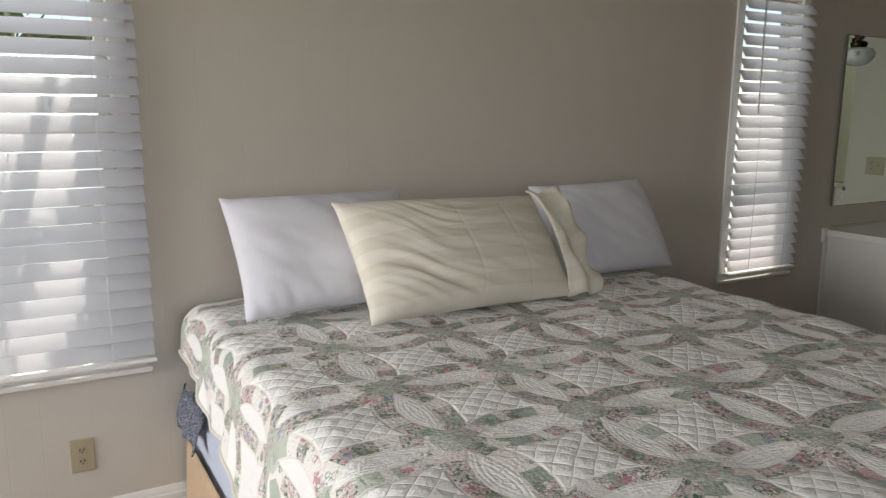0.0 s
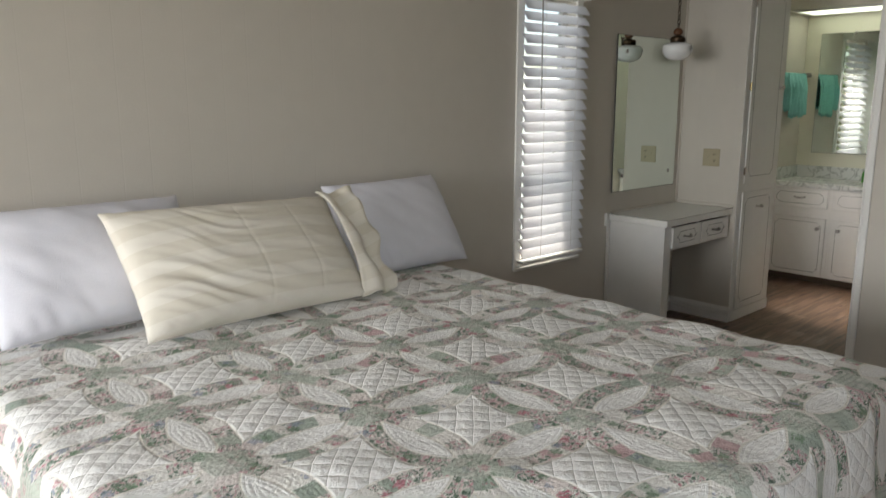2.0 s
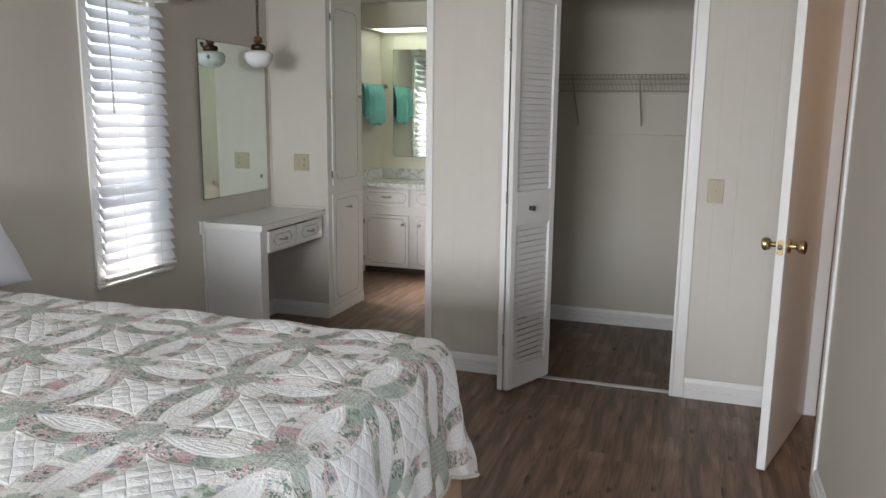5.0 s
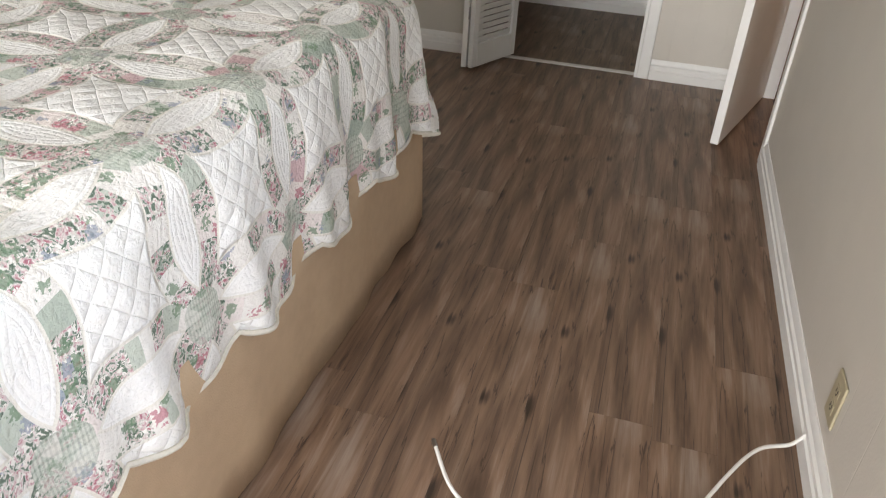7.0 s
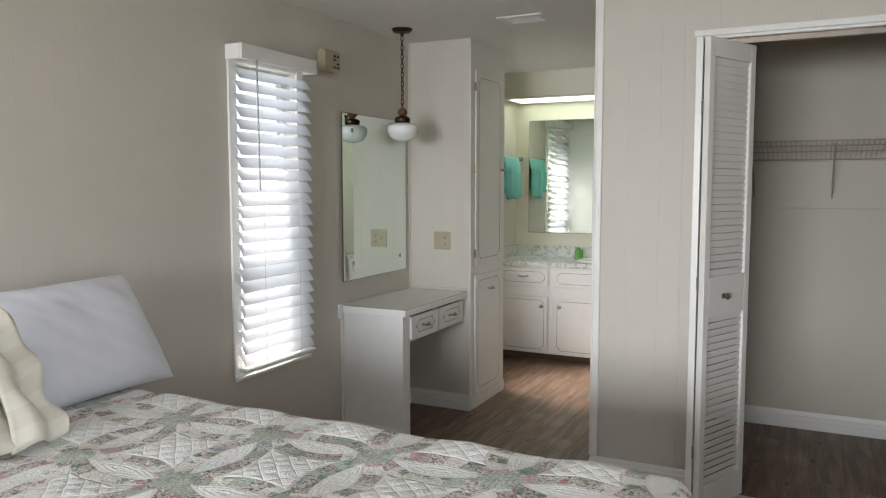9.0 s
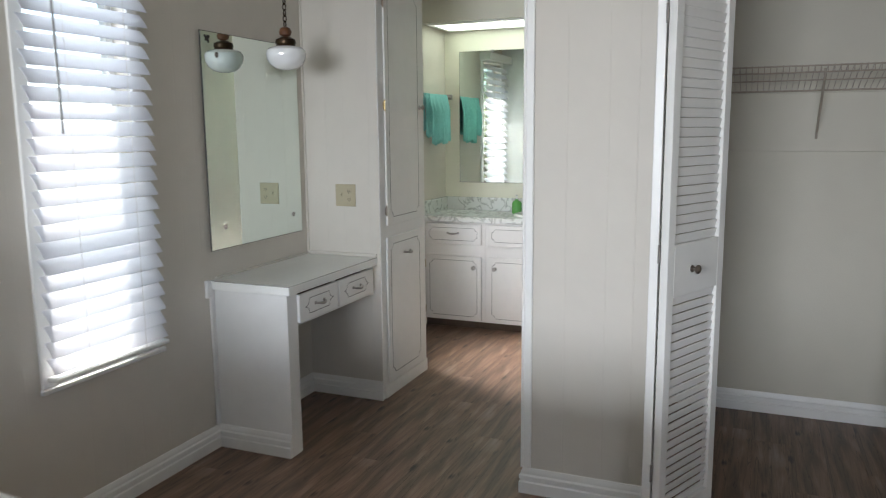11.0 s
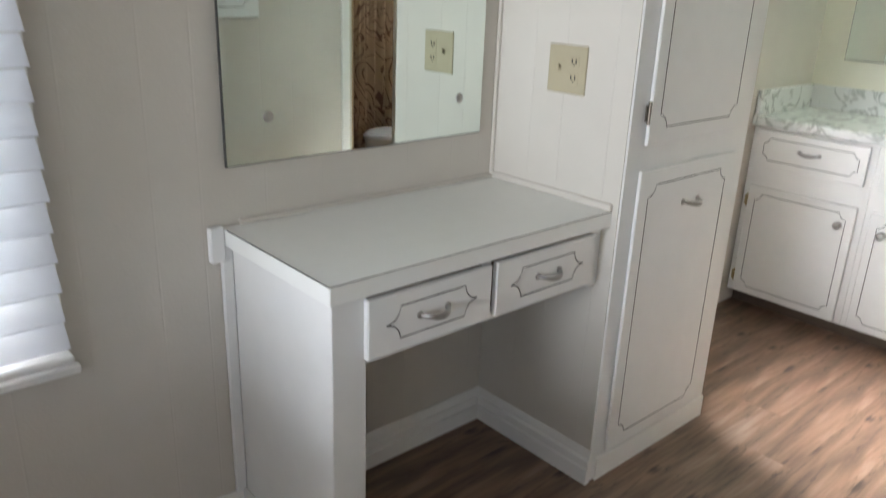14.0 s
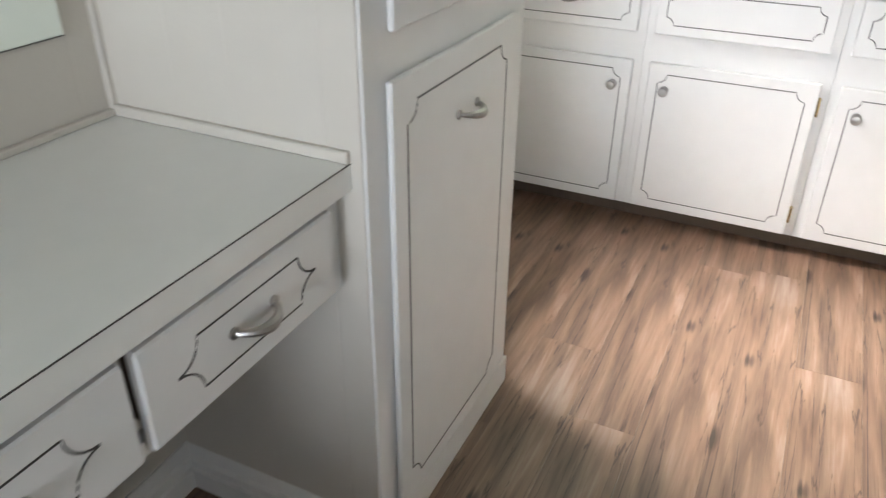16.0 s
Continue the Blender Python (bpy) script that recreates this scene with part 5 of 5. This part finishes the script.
part("spout", tube(bmesh.new(), [(6.96, 1.80, BZ + 0.02), (6.96, 1.80, BZ + 0.10), (6.93, 1.80, BZ + 0.125), (6.87, 1.80, BZ + 0.11)], [0.016, 0.014, 0.012, 0.010], 12), M_chrome, fa)
part("base_plate", boxes((6.935, 6.99, 1.72, 1.88, BZ + 0.001, BZ + 0.018), bevel=0.006), M_chrome, fa)
for s in (-0.06, 0.06):
    part("tap_handle", lathe(bmesh.new(), [(0.016, 0.018), (0.014, 0.04), (0.022, 0.045), (0.02, 0.06), (0, 0.063)], pose(6.962, 1.80 + s, BZ), 14), M_chrome, fa)
so = thing("soap_bottle", (6.90, 2.06, BZ), "small green soap bottle on the counter", "bottle")
part("bottle", lathe(bmesh.new(), [(0.034, 0.001), (0.036, 0.01), (0.036, 0.075), (0.026, 0.092), (0.012, 0.098), (0.012, 0.108)], pose(6.90, 2.06, BZ)), M_soap, so)
part("pump", tube(bmesh.new(), [(6.90, 2.06, BZ + 0.108), (6.90, 2.06, BZ + 0.135), (6.87, 2.06, BZ + 0.137)], [0.007, 0.006, 0.005], 8), M_ceramic, so)
bmr = thing("bath_mirror", (EAST, 1.95, 1.03), "frameless bathroom mirror above the counter", "mirror")
part("glass", boxes((EAST - 0.008, EAST - 0.002, 1.40, 2.565, 1.052, 2.035)), M_mirror, bmr)
part("rim", boxes((EAST - 0.0045, EAST - 0.0015, 1.397, 2.568, 1.049, 2.038)), M_seam, bmr)
for y in (2.3, 1.7):
    part("clip", boxes((EAST - 0.013, EAST - 0.0085, y - 0.008, y + 0.008, 2.02, 2.045), bevel=0.002), M_chrome, bmr)
pn = thing("soffit_light", (6.92, 1.97, 2.19), "lit fluorescent panel in the soffit", "light")
part("diffuser", boxes((6.66, 7.00, 1.32, 2.62, 2.192, 2.197)), M_panel, pn)
part("frame", boxes((6.63, 6.66, 1.29, 2.65, 2.188, 2.199), (7.00, 7.03, 1.29, 2.65, 2.188, 2.199), (6.66, 7.00, 1.29, 1.32, 2.188, 2.199), (6.66, 7.00, 2.62, 2.65, 2.188, 2.199)), M_trim, pn)
tb = thing("towel_bar", (6.92, NORTH, 1.70), "chrome towel bar on the bathroom wall", "towel rail")
part("bar", tube(bmesh.new(), [(6.45, NORTH - 0.065, 1.70), (7.02, NORTH - 0.065, 1.70)], 0.007, 10), M_chrome, tb)
for x in (6.455, 7.01):
    part("post", boxes((x - 0.012, x + 0.012, NORTH - 0.078, NORTH - 0.001, 1.682, 1.72), bevel=0.005), M_chrome, tb)


def towel(name, x0, x1, drop_f, drop_b, seed):
    bm = bmesh.new()
    n = 26
    path = [(-0.0125, -drop_f * (1 - k / 12)) for k in range(12)] + [(-0.0125 * math.cos(radians(a)), 0.0125 * math.sin(radians(a))) for a in range(0, 181, 30)] + [(0.0125, -drop_b * k / 10) for k in range(1, 11)]
    rows = []
    for i in range(n + 1):
        x = x0 + (x1 - x0) * i / n
        rows.append([])
        for k, (dy, dz) in enumerate(path):
            s = min(1, abs(dz) / 0.12)
            w = s * (0.020 * math.sin(i * 0.62 + seed) + 0.009 * math.sin(i * 1.7 + seed * 2))
            rows[-1].append(bm.verts.new((x - 0.05 * s * (x - (x0 + x1) / 2) + 0.004 * math.sin(k * 0.7 + i), NORTH - 0.065 + dy * (1 + s * 0.6) - (abs(w) if dy < 0 else 0), 1.70 + dz + (0.010 * math.sin(i * 0.5 + seed) + 0.012 * (i / n - 0.5)) * s)))
    for a, c in zip(rows, rows[1:]):
        for k in range(len(path) - 1):
            bm.faces.new((a[k], a[k + 1], c[k + 1], c[k]))
    ob = part(name, bm, M_towel)
    ob.modifiers.new("pile", "SOLIDIFY").thickness = 0.006
    return tagged(ob, "folded turquoise terry towel over the bar", "towel", "towels on the bar")


towel("towel", 6.480, 6.560, 0.29, 0.25, 0.3)
towel("towel", 6.568, 6.905, 0.345, 0.28, 1.9)

# passage: wall cabinet, sliding door, toilet room
wc = thing("wall_cabinet", (4.93, 1.25, 1.14), "white routed cabinet door in the passage wall", "cabinet")
fp = facing_north(0, 1.235, 0)
d = panel_front("door", wc, fp, -5.14, -4.70, 1.14, 1.67, 0.03, inset=0.04)
knob(d, fp, -5.10, 1.42, 0.02)
pf = thing("passage_frame", (5.76, 1.2, 0), "white casing round the narrow toilet room opening", "trim", kind="structure")
part("casing", boxes((5.555, 5.599, 1.2355, 1.248, 0, 2.10), bevel=0.003), M_trim, pf)
part("casing", boxes((5.931, 5.975, 1.2355, 1.248, 0, 2.10), bevel=0.003), M_trim, pf)
part("casing", boxes((5.5995, 5.9305, 1.2355, 1.248, 2.05, 2.10), bevel=0.003), M_trim, pf)


def curtain():
    bm = bmesh.new()
    n = 150
    rows = []
    for j in range(9):
        z = 2.03 - j * 0.235
        rows.append([bm.verts.new((5.90 + 1.13 * k / n, 0.10 + 0.028 * math.sin(k * 0.55) * (0.6 + 0.05 * j) + 0.012 * math.sin(k * 1.27 + j * 0.2), z)) for k in range(n + 1)])
    for a, c in zip(rows, rows[1:]):
        for k in range(n):
            bm.faces.new((a[k], a[k + 1], c[k + 1], c[k]))
    ob = part("shower_curtain", bm, M_curtain)
    ob.modifiers.new("cloth", "SOLIDIFY").thickness = 0.002
    tagged(ob, "brown patterned shower curtain hanging in folds", "curtain")
    tagged(part("curtain_rod", tube(bmesh.new(), [(5.69, 0.10, 2.045), (EAST - 0.001, 0.10, 2.045)], 0.012, 10), M_trim), "white shower curtain rod", "rod")


curtain()
to = thing("toilet", (6.45, 0.62, 0), "white ceramic toilet with a closed lid", "toilet")
S = Matrix.Diagonal((1.15, 0.85, 1, 1))
part("bowl", lathe(bmesh.new(), [(0.12, 0.0), (0.13, 0.02), (0.10, 0.12), (0.13, 0.26), (0.19, 0.36), (0.20, 0.40), (0.0, 0.40)], pose(6.42, 0.62, 0) @ S, 28), M_ceramic, to)
part("seat_lid", lathe(bmesh.new(), [(0.20, 0.401), (0.205, 0.41), (0.205, 0.425), (0.19, 0.44), (0.0, 0.446)], pose(6.42, 0.62, 0) @ S, 28), M_ceramic, to)
part("tank", boxes((6.62, 6.80, 0.40, 0.84, 0.38, 0.76), bevel=0.02), M_ceramic, to)
part("tank_lid", boxes((6.61, 6.81, 0.39, 0.85, 0.7605, 0.795), bevel=0.01), M_ceramic, to)

# ceiling vent
cv = thing("ceiling_vent", (4.68, 1.75, CEIL), "white metal ceiling register with slats", "vent")
VXA, VXB, VYA, VYB = 4.58, 4.78, 1.62, 1.88
part("frame", boxes((VXA, VXB, VYA, VYA + 0.03, CEIL - 0.008, CEIL - 0.001), (VXA, VXB, VYB - 0.03, VYB, CEIL - 0.008, CEIL - 0.001), (VXA, VXA + 0.03, VYA + 0.03, VYB - 0.03, CEIL - 0.008, CEIL - 0.001), (VXB - 0.03, VXB, VYA + 0.03, VYB - 0.03, CEIL - 0.008, CEIL - 0.001)), M_trim, cv)
part("backing", boxes((VXA + 0.03, VXB - 0.03, VYA + 0.03, VYB - 0.03, CEIL - 0.002, CEIL - 0.001)), M_slot, cv)
for k in range(7):
    x = VXA + 0.035 + k * 0.0195
    part("vane", boxes((x, x + 0.0035, VYA + 0.03, VYB - 0.03, CEIL - 0.007, CEIL - 0.003)), M_trim, cv)

# loose cable on the floor by the bed
bm = bmesh.new()
pts = [(1.455, 0.092, 0.035), (1.365, 0.027, 0.02), (1.315, -0.065, 0.012), (1.27, -0.20, 0.006), (1.28, -0.36, 0.006), (1.36, -0.44, 0.008), (1.447, -0.461, 0.012), (1.601, -0.545, 0.03), (1.696, -0.611, 0.03), (1.735, -0.682, 0.03), (1.75, -0.712, 0.06)]
fine = []
P = [Vector(p) for p in pts]
for i in range(len(P) - 1):
    a, b0, c, d0 = P[max(0, i - 1)], P[i], P[i + 1], P[min(len(P) - 1, i + 2)]
    for k in range(6):
        t = k / 6
        fine.append(0.5 * (2 * b0 + (c - a) * t + (2 * a - 5 * b0 + 4 * c - d0) * t * t + (3 * b0 - a - 3 * c + d0) * t ** 3))
fine.append(P[-1])
cb = thing("coaxial_cable", (1.5, -0.3, 0), "loose white coaxial cable trailing from the wall", "cable")
part("cable", tube(bm, fine, 0.0045, 8), M_cable, cb)
e0, e1 = Vector(pts[0]), (Vector(pts[0]) - fine[1]).normalized()
part("plug", tube(bmesh.new(), [e0, e0 + e1 * 0.018, e0 + e1 * 0.024], [0.006, 0.006, 0.002], 10), M_chrome, cb, "metal screw plug")

# ---- trim ----
baseboard([(WEST, NORTH), (VX0 + 0.02, NORTH), (VX0 + 0.02, VY + 0.027)], -1)
baseboard([(VX0 + 0.04, NORTH), (TX0, NORTH), (TX0, TY - 0.003)], -1)
baseboard([(CLOSET_X, 0.757), (CLOSET_X, 1.235), (5.555, 1.235)], 1)
baseboard([(4.278, SOUTH), (CLOSET_X, SOUTH), (CLOSET_X, -0.21)], 1)
baseboard([(WEST, NORTH), (WEST, SOUTH), (3.397, SOUTH)], 1)
baseboard([(5.60, SOUTH), (5.60, 1.15), (CLOSET_X + 0.09, 1.15)], 1)
setting("trim", boxes((CLOSET_X - 0.012, CLOSET_X + 0.02, 1.2355, 1.247, 0.107, CEIL), (CLOSET_X - 0.012, CLOSET_X - 0.0005, 1.205, 1.2355, 0.107, CEIL), bevel=0.003), M_trim, "white corner bead on the wall end")
setting("trim", boxes((TX0 - 0.012, TX0 - 0.0005, NORTH - 0.012, NORTH - 0.0005, VTOP + 0.002, CEIL), (VX0 + 0.042, TX0 - 0.0005, NORTH - 0.012, NORTH - 0.0005, VTOP + 0.0005, VTOP + 0.012), (TX0 - 0.012, TX0 - 0.0005, VY + 0.0, NORTH - 0.012, VTOP + 0.0005, VTOP + 0.018), bevel=0.002), M_wall_x, "painted cove strips round the desk")

# ---- garden outside the windows ----
def shrub(x, y, h, n, seed, strap, spread=0.75):
    r = random.Random(seed)
    t = thing("garden_shrub", (x, y, -0.55), "leafy green shrub outside the window", "shrub")
    bm = bmesh.new()
    for k in range(5):
        a = r.uniform(0, 6.28)
        tube(bm, [(x, y, -0.55), (x + 0.15 * math.cos(a), y + 0.06 * math.sin(a), -0.55 + h * 0.5), (x + 0.4 * math.cos(a), y + 0.15 * math.sin(a), -0.55 + h * 0.9)], [0.025, 0.017, 0.006], 6)
    part("trunk", bm, M_bark, t)
    bm = bmesh.new()
    for k in range(n):
        a, rr, z = r.uniform(0, 6.28), r.uniform(0.05, spread), -0.55 + h * (0.25 + 0.8 * r.random())
        c = Vector((x + rr * math.cos(a), y + 0.55 * rr * math.sin(a), z))
        m = Matrix.Translation(c) @ pose(0, 0, 0, r.uniform(-70, 70), r.uniform(-70, 70), r.uniform(0, 360))
        L, w = (r.uniform(0.25, 0.5), 0.018) if strap else (r.uniform(0.06, 0.12), 0.025)
        q = [m @ Vector(p) for p in ((0, 0, 0), (L * 0.5, -w, 0.02), (L, 0, -0.03 * (4 if strap else 1)), (L * 0.5, w, 0.02))]
        vs = [bm.verts.new(p) for p in q]
        bm.faces.new((vs[0], vs[1], vs[2])), bm.faces.new((vs[0], vs[2], vs[3]))
    part("crown", bm, M_leaf, t)


shrub(0.05, 3.14, 2.35, 190, 3, True, 0.5)
shrub(-0.2, 6.2, 3.6, 900, 8, False)
shrub(3.9, 6.8, 3.4, 900, 9, False)
shrub(2.0, 7.5, 3.2, 700, 10, False)
shrub(-1.0, 5.2, 3.4, 1100, 11, False, 1.1)

# ---- floor boards, last ----
floor = setting("floor", boxes((WEST - 0.12, EAST + 0.12, SOUTH - 0.10, NORTH + 0.12, -0.12, -0.004), (2.9, 4.5, -2.4, SOUTH - 0.10, -0.12, -0.004)), M_subfloor, "grey-brown oak vinyl plank floor")
PW, PL = 0.152, 1.22
cuts = {}


def plank_mesh(a, c, w):
    """A board from a to c of its full length; boards cut alike share one mesh."""
    key = (round(a, 3), round(c, 3), round(w, 3))
    if key not in cuts:
        bm = bmesh.new()
        box(bm, key[0], key[1] - 0.0005, 0, key[2] - 0.0005, -0.0035, 0)
        cuts[key] = finish("plank", bm, M_floor, False)
    return cuts[key]


r = random.Random(2)
y = -2.35
while y < NORTH:
    lo, hi = (WEST, EAST) if y + PW > SOUTH - 0.02 else (3.0, 4.40)
    x = WEST - r.uniform(0, PL)
    while x < EAST:
        a, c = max(x, lo), min(x + PL, hi)
        if c - a > 0.02:
            ob = new("plank", plank_mesh(a - x, c - x, min(PW, NORTH - y)))
            ob.parent = floor
            ob.matrix_basis = Matrix.Translation((x, y, 0))
        x += PL
    y += PW
